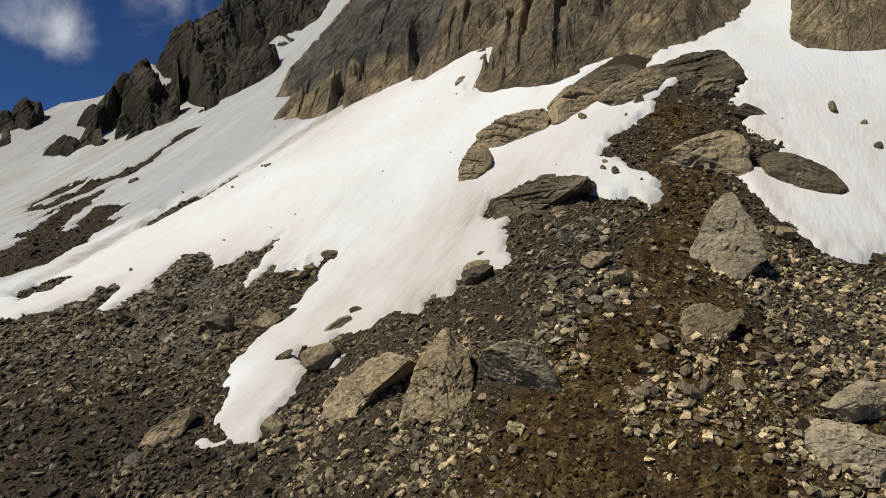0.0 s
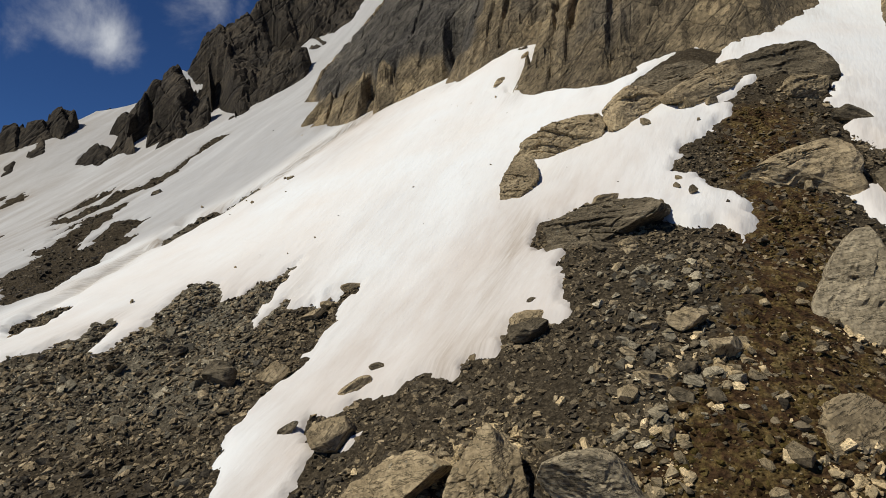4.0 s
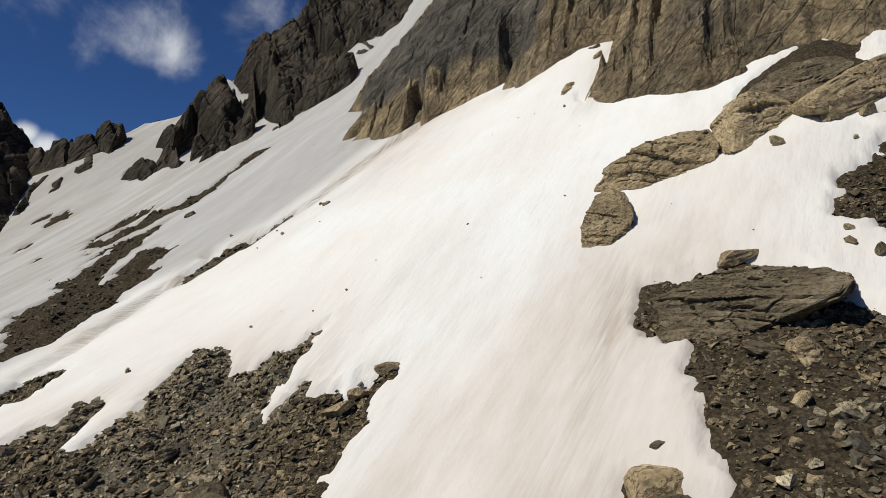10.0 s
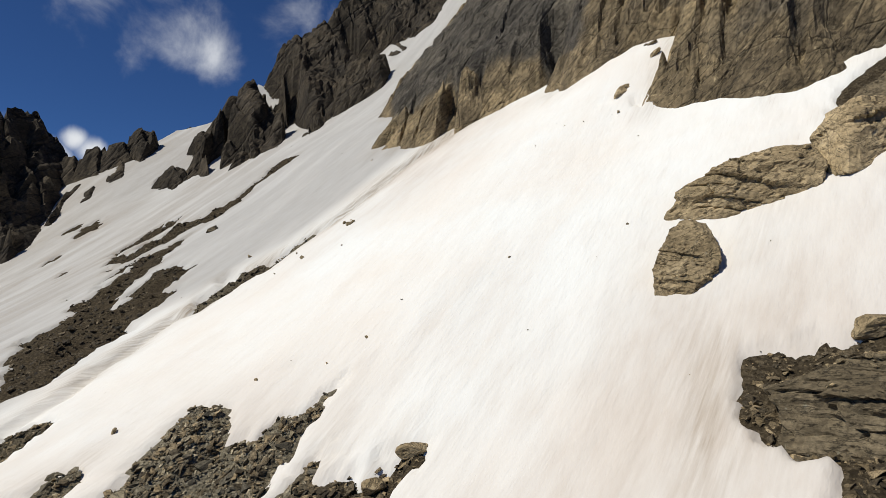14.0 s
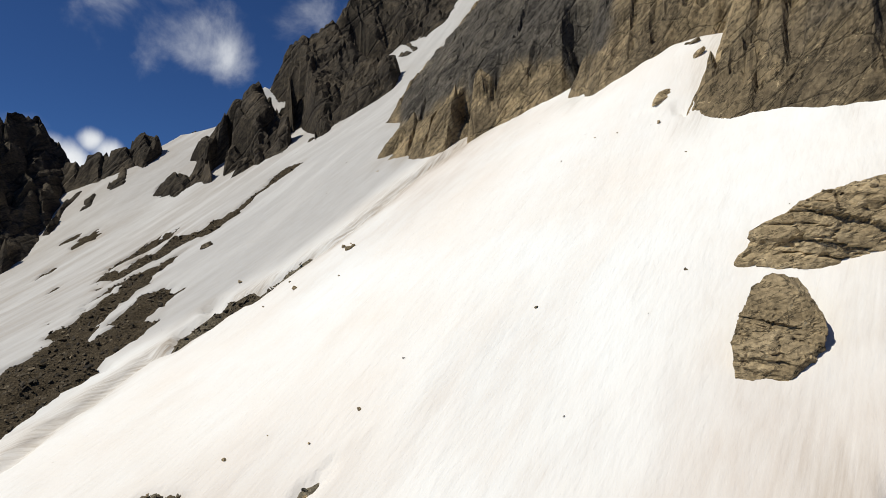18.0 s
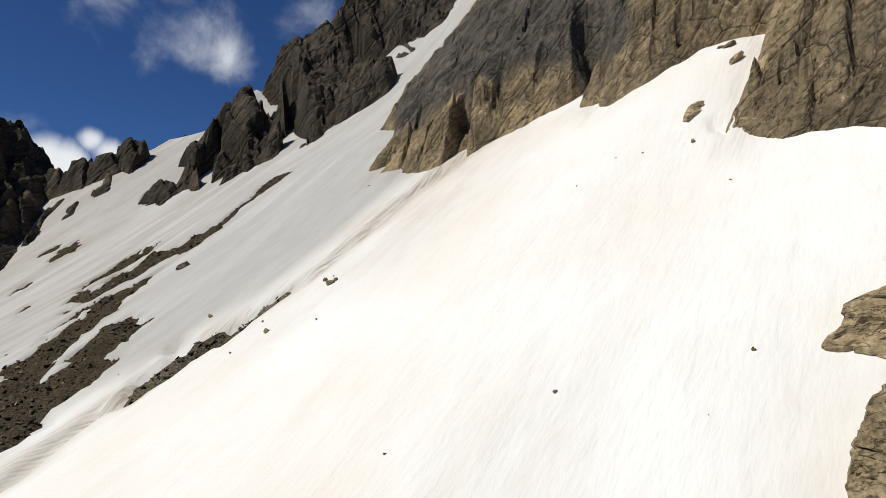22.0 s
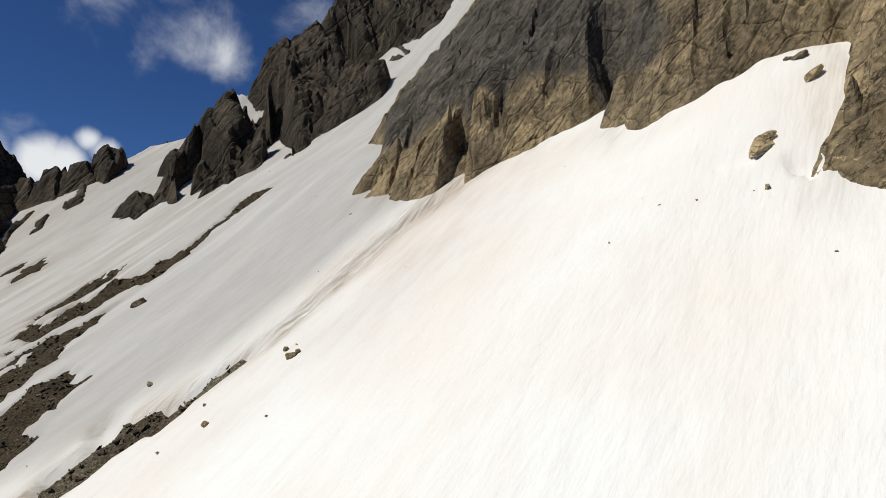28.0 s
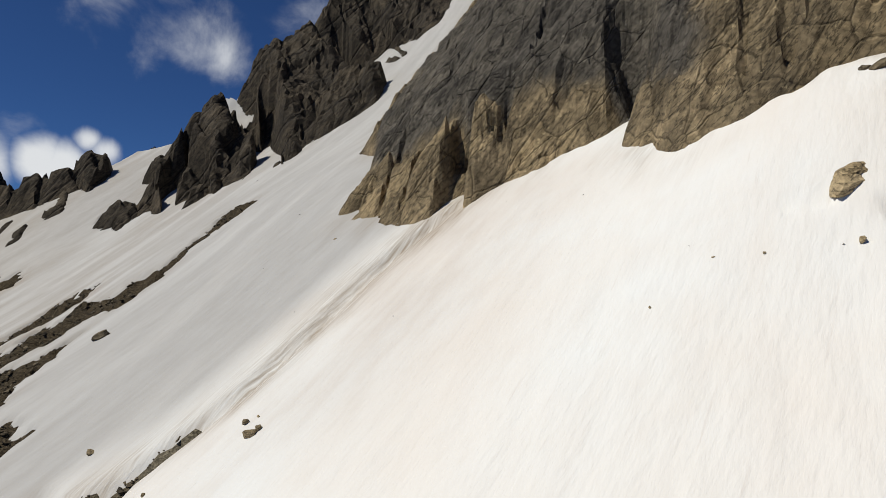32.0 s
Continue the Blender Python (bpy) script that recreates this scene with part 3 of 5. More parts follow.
def ground_material():
    """Fine scree and grit, with dark heath and moss on the crest."""
    m, nodes, links, bsdf = material("scree_and_heath")
    plain = mapped(nodes, links)
    large = noise_node(nodes, links, plain, 0.12, 6, 0.6)
    grit = noise_node(nodes, links, plain, 7.0, 6, 0.75)
    cell = nodes.new("ShaderNodeTexVoronoi")
    cell.inputs["Scale"].default_value = 5.5
    links.new(mapped(nodes, links, (1, 1, 1.8)), cell.inputs["Vector"])
    colour = ramp(nodes, links, grit, (0.28, (0.016, 0.012, 0.007)), (0.5, (0.055, 0.043, 0.027)), (0.75, (0.135, 0.109, 0.072)))
    chip = ramp(nodes, links, cell.outputs["Color"], (0.0, grey(0.3)), (1.0, grey(1.6)))
    colour = mix(nodes, links, 0.7, colour, chip, "MULTIPLY")
    gravel = nodes.new("ShaderNodeAttribute")
    gravel.attribute_name = "gravel"
    pale = ramp(nodes, links, grit, (0.28, (0.060, 0.052, 0.036)), (0.5, (0.165, 0.145, 0.103)), (0.72, (0.33, 0.295, 0.22)))
    pale = mix(nodes, links, 0.75, pale, ramp(nodes, links, cell.outputs["Color"], (0.0, grey(0.35)), (1.0, grey(1.55))), "MULTIPLY")
    colour = mix(nodes, links, gravel.outputs["Fac"], colour, pale)
    heath = nodes.new("ShaderNodeAttribute")
    heath.attribute_name = "heath"
    moss = ramp(nodes, links, noise_node(nodes, links, plain, 1.7, 7, 0.7), (0.32, (0.020, 0.011, 0.006)), (0.46, (0.060, 0.034, 0.016)), (0.57, (0.105, 0.072, 0.026)), (0.72, (0.22, 0.16, 0.08)))
    moss = mix(nodes, links, 0.85, moss, ramp(nodes, links, noise_node(nodes, links, plain, 6.0, 7, 0.75), (0.36, grey(0.2)), (0.64, grey(1.75))), "MULTIPLY")
    cover = nodes.new("ShaderNodeMath")
    cover.operation, cover.use_clamp = "MULTIPLY_ADD", True
    links.new(noise_node(nodes, links, plain, 0.9, 6, 0.65), cover.inputs[0])
    cover.inputs[1].default_value = 3.0
    add = nodes.new("ShaderNodeMath")
    add.operation = "MULTIPLY_ADD"
    links.new(heath.outputs["Fac"], add.inputs[0])
    add.inputs[1].default_value, add.inputs[2].default_value = 2.4, -2.6
    links.new(add.outputs[0], cover.inputs[2])
    colour = mix(nodes, links, cover.outputs[0], colour, moss)
    links.new(colour, bsdf.inputs["Base Color"])
    bsdf.inputs["Roughness"].default_value = 0.95
    bsdf.inputs["Specular IOR Level"].default_value = 0.1
    n1 = bump(nodes, links, bsdf, cell.outputs["Distance"], 0.9, 0.09)
    bump(nodes, links, bsdf, grit, 0.8, 0.06, n1)
    return m


def cliff_material():
    m = rock_material("cliff_limestone", (0.036, 0.032, 0.026), (0.086, 0.077, 0.062), (0.17, 0.151, 0.12), lichen=(0.28, 0.26, 0.21), bed=(12, -52, 0), scale=0.6, vary=0, joints=((0.16, 0.008, 0.6, True), (0.55, 0.012, 0.62, False)), layering=0.2)
    nodes, links = m.node_tree.nodes, m.node_tree.links
    bsdf = nodes["Principled BSDF"]
    cool = bsdf.inputs["Base Color"].links[0].from_socket
    warm = nodes.new("ShaderNodeAttribute")
    warm.attribute_name = "warm"
    tan = mix(nodes, links, 1.0, cool, (2.35, 2.05, 1.5), "MULTIPLY")
    links.new(mix(nodes, links, warm.outputs["Fac"], cool, tan), bsdf.inputs["Base Color"])
    return m


def moss_material():
    m, nodes, links, bsdf = material("heath_and_moss")
    geo = nodes.new("ShaderNodeNewGeometry")
    colour = ramp(nodes, links, geo.outputs["Random Per Island"], (0.0, (0.016, 0.009, 0.004)), (0.4, (0.050, 0.030, 0.012)), (0.7, (0.095, 0.070, 0.022)), (1.0, (0.20, 0.145, 0.06)))
    fine = noise_node(nodes, links, mapped(nodes, links), 8, 6, 0.75)
    colour = mix(nodes, links, 0.68, colour, ramp(nodes, links, fine, (0.36, grey(0.2)), (0.64, grey(1.7))), "MULTIPLY")
    links.new(colour, bsdf.inputs["Base Color"])
    bsdf.inputs["Roughness"].default_value = 1.0
    bsdf.inputs["Specular IOR Level"].default_value = 0.05
    bump(nodes, links, bsdf, fine, 1.0, 0.08)
    return m


MOSS = moss_material()
SNOW = snow_material()
GROUND = ground_material()
CLIFF_ROCK = cliff_material()
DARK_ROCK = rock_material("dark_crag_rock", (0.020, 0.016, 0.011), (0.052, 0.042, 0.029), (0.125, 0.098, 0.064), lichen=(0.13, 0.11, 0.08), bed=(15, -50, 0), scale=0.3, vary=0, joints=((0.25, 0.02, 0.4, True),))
BOULDER_ROCK = rock_material("bedded_boulder_rock", (0.16, 0.12, 0.066), (0.335, 0.26, 0.15), (0.485, 0.388, 0.243), bed=(20, -17, 0), scale=1.0, vary=0.15)
GREY_ROCK = rock_material("grey_boulder_rock", (0.054, 0.042, 0.025), (0.135, 0.108, 0.067), (0.245, 0.2, 0.13), bed=(15, -8, 0), scale=1.2, vary=0.15)
PALE_ROCK = rock_material("pale_boulder_rock", (0.17, 0.137, 0.085), (0.36, 0.297, 0.19), (0.54, 0.455, 0.31), bed=(15, -14, 0), scale=1.3, vary=0.1)
PALE_STONE = rock_material("pale_stone", (0.18, 0.14, 0.078), (0.39, 0.31, 0.185), (0.60, 0.49, 0.32), bed=(25, -12, 0), scale=2.2, vary=0.25, islands=True, joints=())
FAR_STONE = rock_material("dark_strip_stone", (0.030, 0.024, 0.016), (0.075, 0.061, 0.041), (0.15, 0.125, 0.086), bed=(20, 10, 0), scale=1.5, vary=0.2, islands=True, joints=())
GRAVEL = rock_material("gravel_stone", (0.11, 0.095, 0.062), (0.235, 0.207, 0.148), (0.37, 0.335, 0.255), bed=(20, 10, 0), scale=2.5, vary=0.2, islands=True, joints=())
STONE_ROCK = rock_material("scree_stone", (0.074, 0.057, 0.034), (0.165, 0.131, 0.082), (0.29, 0.238, 0.157), bed=(20, 10, 0), scale=2.5, vary=0.2, islands=True, joints=())

# ---- ground ----
XS = grid_axis((-3000, -400, 260), (-400, -170, 23), (-170, -118, 1.0), (-118, -45, 0.45), (-45, -20, 0.5), (-20, 28, 0.22), (28, 60, 0.8), (60, 120, 6), (120, 3000, 240))
YS = grid_axis((-3000, -100, 290), (-100, 10, 10), (10, 20, 0.5), (20, 60, 0.22), (60, 100, 0.4), (100, 165, 0.5), (165, 232, 1.0), (232, 400, 12), (400, 3000, 260))


def heath_cover(x, y):
    """Where heath and moss grow: on the crest of the moraine and below it."""
    d, _, _ = line_distance(x, y, [(19, 50), (17, 44), (14.5, 38), (13, 33), (10, 27), (6, 21), (0, 14)])
    return np.clip(smooth(5.5, 0.5, d) + 0.8 * smooth(30, 22, y) * smooth(-6, 3, x), 0, 1)


def gravel_cover(x, y):
    """Where the scree is fine, pale and free of dark soil."""
    patch = 0.85 + 0.6 * fbm(flat_points(x / 5, y / 5), 3, 25)
    return np.clip(patch, 0, 1) * smooth(-11.5, -14.5, x) * smooth(35, 42, y) * smooth(-36, -30, x)


def groove_cut(x, y):
    d, along, side = line_distance(x, y, GROOVE)
    return -0.45 * np.exp(-(d / 0.45) ** 2) + 0.35 * smooth(0, 1.2, -side * d) * np.exp(-(d / 9) ** 2)


def ground_height(x, y):
    b = bare(x, y)
    p = flat_points(x, y)
    rough = 0.30 * fbm(p / 2.6, 4, 21) + 0.10 * fbm(p / 0.5, 2, 31)
    return base(x, y) + rough * smooth(-0.4, 0.6, b) * np.clip(np.hypot(x, y) / 40, 0.8, 2) - 0.9 * smooth(0.1, -0.9, b)


# Hollows that have melted out of the snow beside rocks: from, to, half width, depth.
MOATS = ((0.0, 74.5, 1.3, 73.9, 0.3, 0.28), (2.8, 72.7, 3.2, 72.3, 0.5, 0.6))


def snow_height(x, y):
    b = bare(x, y)
    p = flat_points(x, y)
    waves = 0.10 * fbm(p / 6.0, 3, 41) + 0.03 * fbm(p / 0.9, 2, 43)
    along, across = 0.24 * x + 0.97 * y, 0.97 * x - 0.24 * y
    waves = waves + 0.035 * fbm(flat_points(across / 0.75, along / 5.0), 2, 45) * smooth(-24, -16, x)
    for ax, ay, bx, by, wide, deep in MOATS:
        d, _, _ = line_distance(x, y, [(ax, ay), (bx, by)])
        waves = waves - deep * smooth(wide, 0.3 * wide, d)
    return base(x, y) + np.clip(-b * 0.9, -0.6, 0.30) + waves + groove_cut(x, y)


ground = new("ground", sheet("ground", XS, YS, ground_height))
ground.data.materials.append(GROUND)
tagged(ground, "brown scree slope with grit and dark heath", "ground", kind="structure")
co = corners(ground)
set_field(ground, "heath", heath_cover(co[:, 0], co[:, 1]))
set_field(ground, "gravel", gravel_cover(co[:, 0], co[:, 1]))

SXS, SYS = XS[(XS > -172) & (XS < 70)], YS[(YS > 24) & (YS < 250)]
snow = new("snow_field", sheet("snow_field", SXS, SYS, snow_height, keep=lambda x, y: bare(x, y) < 0.7))
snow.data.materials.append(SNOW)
co = corners(snow)
d, along, side = line_distance(co[:, 0], co[:, 1], GROOVE)
lane = 0.24 * co[:, 0] + 0.97 * co[:, 1], 0.97 * co[:, 0] - 0.24 * co[:, 1]
patchy = fbm(flat_points(lane[0] / 14, lane[1] / 2.2), 4, 47)
smear, _, _ = line_distance(co[:, 0], co[:, 1], [(8, 56), (4.5, 48), (0.4, 39), (-4, 30)])
set_field(snow, "dirt", np.clip(0.22 * smooth(-45, -75, co[:, 0]) * (0.8 + patchy) + 0.16 * np.exp(-(smear / 3.0) ** 2) * (0.9 + patchy) + (0.62 + 0.25 * smooth(74, 80, co[:, 1]) + 0.5 * patchy) * np.exp(-((d - 0.4) / np.where(side > 0, 0.9 + 0.8 * smooth(76, 86, co[:, 1]), 2.4)) ** 2) + 0.22 * smooth(-2.5, -0.3, bare(co[:, 0], co[:, 1])) * (0.6 + patchy) + 0.30 * smooth(-3.0, 0, edge_distance(co[:, 0], co[:, 1], CLIFF_FOOT)) * (0.5 + patchy), 0, 0.9))
# Left of the groove the snow is painted greyer, for cloud shade and grime.
set_field(snow, "dimmed", np.clip(0.95 + 0.12 * patchy, 0, 1.1) * smooth(0.0, 7.0, -side * d))
streaky = fbm(flat_points(lane[0] / 9, lane[1] / 5), 3, 49)
set_field(snow, "dusty", np.clip(0.62 * smooth(18, 3, d) * smooth(64, 76, co[:, 1]) * np.where(side > 0, 1, 0) * (0.8 + 0.5 * streaky) + smooth(62, 44, co[:, 1]) * smooth(-40, -20, co[:, 0]) * (0.62 + 0.5 * streaky), 0, 0.9))
tagged(snow, "old white snow tinged with pinkish brown dust", "snow", kind="structure")


# ---- cliff ----
def cells(u, v, seed):
    """Cell pattern: a value for each cell and how near the cell's border is."""
    iu, iv = np.floor(u).astype(np.int64), np.floor(v).astype(np.int64)
    first, second, tone = np.full(len(u), 9.0), np.full(len(u), 9.0), np.zeros(len(u))
    for du in (-1, 0, 1):
        for dv in (-1, 0, 1):
            cu, cv = iu + du, iv + dv
            zero = 0 * cu
            d = np.hypot(cu + 0.5 + 0.46 * lattice(cu, cv, zero, seed) - u, cv + 0.5 + 0.46 * lattice(cu, cv, zero + 1, seed) - v)
            near = d < first
            second = np.where(near, first, np.minimum(second, d))
            tone = np.where(near, lattice(cu, cv, zero + 2, seed), tone)
            first = np.where(near, d, first)
    return tone, second - first


def plates(x, y, z, seed, wide, long, lean):
    """Stacked slabs with open cracks between them, leaning across the face."""
    s, h = 0.72 * x - 0.69 * y, z * 1.35
    s = s + 0.8 * value_noise(np.stack([s / 4, h / 4, 0 * s], -1), seed + 5)
    c, k = math.cos(lean), math.sin(lean)
    tone, gap = cells((c * s + k * h) / wide, (c * h - k * s) / long, seed)
    return tone, smooth(0.085, 0.0, gap)


def cliff_rise(d):
    return 1.45 * np.minimum(d, 3) + 0.62 * np.maximum(d - 3, 0)


# Open cracks in the face: from the foot, to, half width, depth.
CRACKS = (
    (-10.2, 97, -8.6, 106, 0.4, 1.4), (-1.6, 88, 0.6, 98, 0.4, 1.0), (4.4, 70.3, 6.6, 76, 0.45, 1.8), (6.6, 68.3, 9.6, 77, 0.55, 3.0), (8.2, 66.9, 12.4, 78, 0.8, 4.0),
    (2.0, 79.8, 4.4, 88, 0.6, 2.6), (0.2, 80.6, 2.0, 86, 0.4, 1.6), (11.2, 63.3, 15.2, 73, 0.8, 3.5), (-13, 93, -12, 97, 0.35, 1.6), (-9.0, 92.5, -7.8, 96, 0.35, 1.6), (-23, 97, -22, 104, 0.4, 1.8), (-20.5, 94.5, -19.6, 101, 0.35, 1.6),
)


def band_top(x):
    """How far up the face the brown lower band reaches."""
    return np.interp(x, [-30, -24, -20, -16, -14.6, -13, -10, -7, -4], [2.5, 3.2, 4.6, 5.4, 3.6, 2.5, 2.3, 1.6, 1.8])


def beside_nose(x, y):
    """1 on the long left face, 0 on the buttress right of it."""
    return smooth(0.9, -0.9, x - 0.25 * (y - 90))


def cliff_height(x, y):
    fine, broad = edge_distance(x, y, CLIFF_FOOT), edge_distance(x, y, CLIFF_BODY)
    b = base(x, y)
    p = np.stack([x, y, b], -1)
    wobble = 0.40 * fbm(p / 1.8, 4, 71)
    deep = np.maximum(broad, 0.5 * fine)
    rise = np.minimum(3.4 * (fine + 0.5 * wobble), cliff_rise(deep + wobble) * (0.6 + 0.4 * smooth(-29, -20, x) + 0.45 * smooth(-20, -9, x)) + 0.2)
    top = b + rise
    face = beside_nose(x, y)
    ledge = deep + 0.35 * value_noise(p / 3, 83) - band_top(x)
    band = smooth(0.4, -0.5, ledge) * face
    t1, g1 = plates(x, y, top, 61, 6.5, 17, -0.35)
    t2, g2 = plates(x, y, top, 67, 3.0, 7.0, -0.55)
    t3, g3 = plates(x, y, top, 73, 0.8, 1.7, -0.45)
    tr, gr = plates(x, y, top, 81, 2.1, 20, -0.50)
    broken = 1.1 * t1 - 0.9 * g1 + 0.6 * t2 - 0.6 * g2
    ribs = 1.1 * tr - 0.9 * gr
    crags = broken * (1 - 0.75 * band - 0.35 * face * (1 - band)) + ribs * band + 0.14 * t3 - 0.10 * g3 + 0.12 * fbm(p / 0.7, 3, 77) + 0.35 * fbm(p / 3.0, 3, 78, True)
    crags = crags - 1.0 * np.exp(-((ledge / 0.3) ** 2)) * face
    slot, _, _ = line_distance(x, y, [(-16.6, 90.2), (-16.2, 93), (-15.3, 98)])
    slot = 5.5 * smooth(1.3, 0.5, slot) * smooth(5.8, 4.2, deep)
    for ax, ay, bx, by, wide, cut in CRACKS:
        d, along, _ = line_distance(x + 0.25 * value_noise(p / 1.5, 85), y, [(ax, ay), (bx, by)])
        crags = crags - 0.65 * cut * smooth(wide, 0.3 * wide, d) * smooth(1.0, 0.7, along)
    return top + crags * smooth(0.0, 2.0, fine) - slot * smooth(-0.6, 0.4, fine)


CX, CY = grid_axis((-50, -36, 0.5), (-36, 16, 0.2), (16, 30, 0.35), (30, 70, 0.9)), grid_axis((56, 108, 0.2), (108, 130, 0.35), (130, 215, 0.75))
cliff = new("cliff", sheet("cliff", CX, CY, cliff_height, keep=lambda x, y: edge_distance(x, y, CLIFF_FOOT) > -1.0, smooth_faces=False))
cliff.data.materials.append(CLIFF_ROCK)
tagged(cliff, "grey and tan limestone cliff rising from the snow", "cliff", kind="structure")
co = corners(cliff)
low = edge_distance(co[:, 0], co[:, 1], CLIFF_BODY) + 0.5 * fbm(co / 4, 3, 91) - band_top(co[:, 0])
nose = 1 - beside_nose(co[:, 0] + 0.8 * fbm(co / 3, 3, 93), co[:, 1])
set_field(cliff, "warm", np.maximum(smooth(0.4, -0.4, low), nose * (0.85 + 0.4 * fbm(co / 6, 3, 95))))


def east_height(x, y):
    d = edge_distance(x, y, EAST_CRAG_FOOT)
    b = base(x, y)
    t1, g1 = plates(x, y, b + d, 83, 4.5, 9, -0.9)
    t2, g2 = plates(x, y, b + d, 87, 1.6, 3.5, -0.8)
    return b + cliff_rise(d) + (1.0 * t1 - 1.4 * g1 + 0.4 * t2 - 0.6 * g2) * smooth(0.0, 2.0, d)


crag = new("rock_outcrop", sheet("rock_outcrop", grid_axis((32, 92, 0.5)), grid_axis((56, 112, 0.5)), east_height, keep=lambda x, y: edge_distance(x, y, EAST_CRAG_FOOT) > -1.0, smooth_faces=False))
crag.data.materials.append(CLIFF_ROCK)
set_field(crag, "warm", np.ones(len(crag.data.vertices)))
tagged(crag, "tan rock outcrop standing out of steep snow", "rock outcrop", kind="structure")


# ---- far crags ----
# Outlines in plan of the snow gullies that part the dark ridge.
GULLIES = (
    [(-88.8, 158.4), (-88.7, 161.8), (-86.9, 164), (-89.5, 168.4), (-85.4, 170.5), (-84.7, 167), (-84.2, 162.9), (-83.5, 158.4), (-81.5, 151.3)],
    [(-61.9, 147.2), (-73.8, 170.5), (-69.8, 171.1), (-67.3, 165.9), (-61.4, 156.3), (-57.4, 152), (-60.4, 151.6), (-59, 143.8)],
)


def crag_mesh(name, crest, fall, seed, rough=1.0, step=0.6):
    """A jagged rib of rock: falls away on both sides of its crest line, sunk into the slope."""
    heights = np.array([c[2] for c in crest], float)

    def height(x, y):
        x2 = x + 1.6 * rough * fbm(flat_points(x / 6, y / 6), 2, seed + 1)
        y2 = y + 1.6 * rough * fbm(flat_points(x / 6, y / 6), 2, seed + 2)
        d, along, _ = line_distance(x2, y2, crest)
        top = np.interp(along * (len(crest) - 1), np.arange(len(crest)), heights)
        d = d * np.where((along <= 0) | (along >= 1), 2.2, 1.0)
        rise = top - fall * d - base(x, y)
        t1, c1 = cells((x2 + 0.75 * y2) / 6.0, (y2 - 0.75 * x2) / 17.0, seed)
        t2, c2 = cells((x2 + 0.55 * y2) / 2.6, (y2 - 0.55 * x2) / 7.5, seed + 3)
        p = np.stack([x, y, top - d], -1)
        teeth = 1.7 * t1 - 1.7 * smooth(0.10, 0, c1) + 0.75 * t2 - 0.9 * smooth(0.12, 0, c2) + 0.55 * fbm(p / 3.2, 3, seed + 7, True) + 0.35 * fbm(p / 1.1, 2, seed + 8)
        for gully in GULLIES:
            rise = rise - 14 * smooth(-0.8, 1.2, edge_distance(x, y, gully))
        z = base(x, y) + rise + rough * teeth * smooth(-1.5, 4, rise) - 0.3
        hollow = edge_distance(x, y, [(-84.8, 174.2), (-85.4, 177.3), (-77.4, 177.2), (-76.8, 172.0), (-79.5, 170.6)])
        under = 54.4 - (0.30 * (x + 80.5) - 0.70 * (y - 174.5)) / 0.62
        return z - np.maximum(z - under, 0) * smooth(-0.8, 0.3, hollow)

    cx, cy = [c[0] for c in crest], [c[1] for c in crest]
    xs, ys = grid_axis((min(cx) - 32, max(cx) + 32, step)), grid_axis((min(cy) - 32, max(cy) + 32, step))
    return sheet(name, xs, ys, height, keep=lambda x, y: height(x, y) > base(x, y) - 1.5, smooth_faces=False)


MAIN_CREST = [(-85.1, 174, 60.1), (-82.8, 177.5, 62.8), (-80.8, 181.6, 68.7), (-73.9, 182.1, 74.8), (-70.1, 186.8, 81.1), (-69.4, 189.1, 79.4)]
RIB_CREST = [(-98.5, 153.8, 30.9), (-96.1, 156, 34.6), (-92.5, 157, 36.5), (-88.4, 161.6, 46.4), (-87.9, 164.5, 52.3), (-82.5, 167.6, 57.2), (-82, 168.7, 58.8)]
SPUR_CREST = [(-76.7, 146.4, 30.2), (-73.9, 150.8, 38.1), (-69, 158.7, 47.7), (-58.9, 166.7, 57.7), (-49.8, 172.6, 64.4), (-46.5, 173.4, 62.8)]
UPPER_CREST = [(-70, 198.8, 90.2), (-64.8, 207.7, 100.1), (-55.9, 213.6, 105.5), (-44.4, 218.1, 106.4), (-32.7, 222.7, 109.2)]
FAR_CREST = [(-138.5, 161.6, 48.1), (-135.8, 162, 38.2), (-132.6, 163, 39.0), (-127.9, 164, 40.2), (-123.9, 165, 41.2), (-120.8, 166, 43.0), (-117.9, 167, 45.2), (-117.5, 168, 43.6), (-116.4, 169, 45.8), (-114.5, 170, 47.6), (-113.3, 170.5, 48.8), (-111.8, 171, 47.4), (-110.5, 171, 48.0), (-109.8, 171, 44.5)]
TOWER_CREST = [(-144.5, 169.4, 50.1), (-143.2, 163.5, 51.9), (-142.3, 155.5, 50.7), (-135, 141, 43.9), (-124.8, 129.4, 32.9)]
TOWER_FOOT = [(-139, 163.1, 45), (-131, 152, 37), (-125, 144.5, 30.5), (-120.5, 138, 25), (-116, 131, 17.5)]
LOW_RIB = [(-121.6, 156.3, 32.2), (-120.7, 152, 29.2), (-119.1, 147.6, 25.8), (-115.4, 141.9, 21.5)]
SMALL_RIB = [(-115.5, 153.8, 30.6), (-113.1, 150.6, 28.3), (-113.5, 148.4, 26.4)]
SADDLE_RIB = [(-99.4, 158.1, 33.5), (-99.9, 156.5, 32.4), (-100, 154.7, 31)]
PINNACLE_FOOT = [(-117, 164.6, 39.4), (-114.6, 160.8, 36.9), (-111.2, 158.3, 34.9), (-114.2, 156.6, 33.3)]
SADDLE_CRAG = [(-115.8, 187, 50.9), (-113.7, 187, 52.0), (-111.9, 187, 53.1), (-109.8, 187, 52)]
GULLY_ROCK = [(-51.7, 205.3, 86.6), (-48.5, 204.1, 87), (-43.9, 197.8, 82.4)]
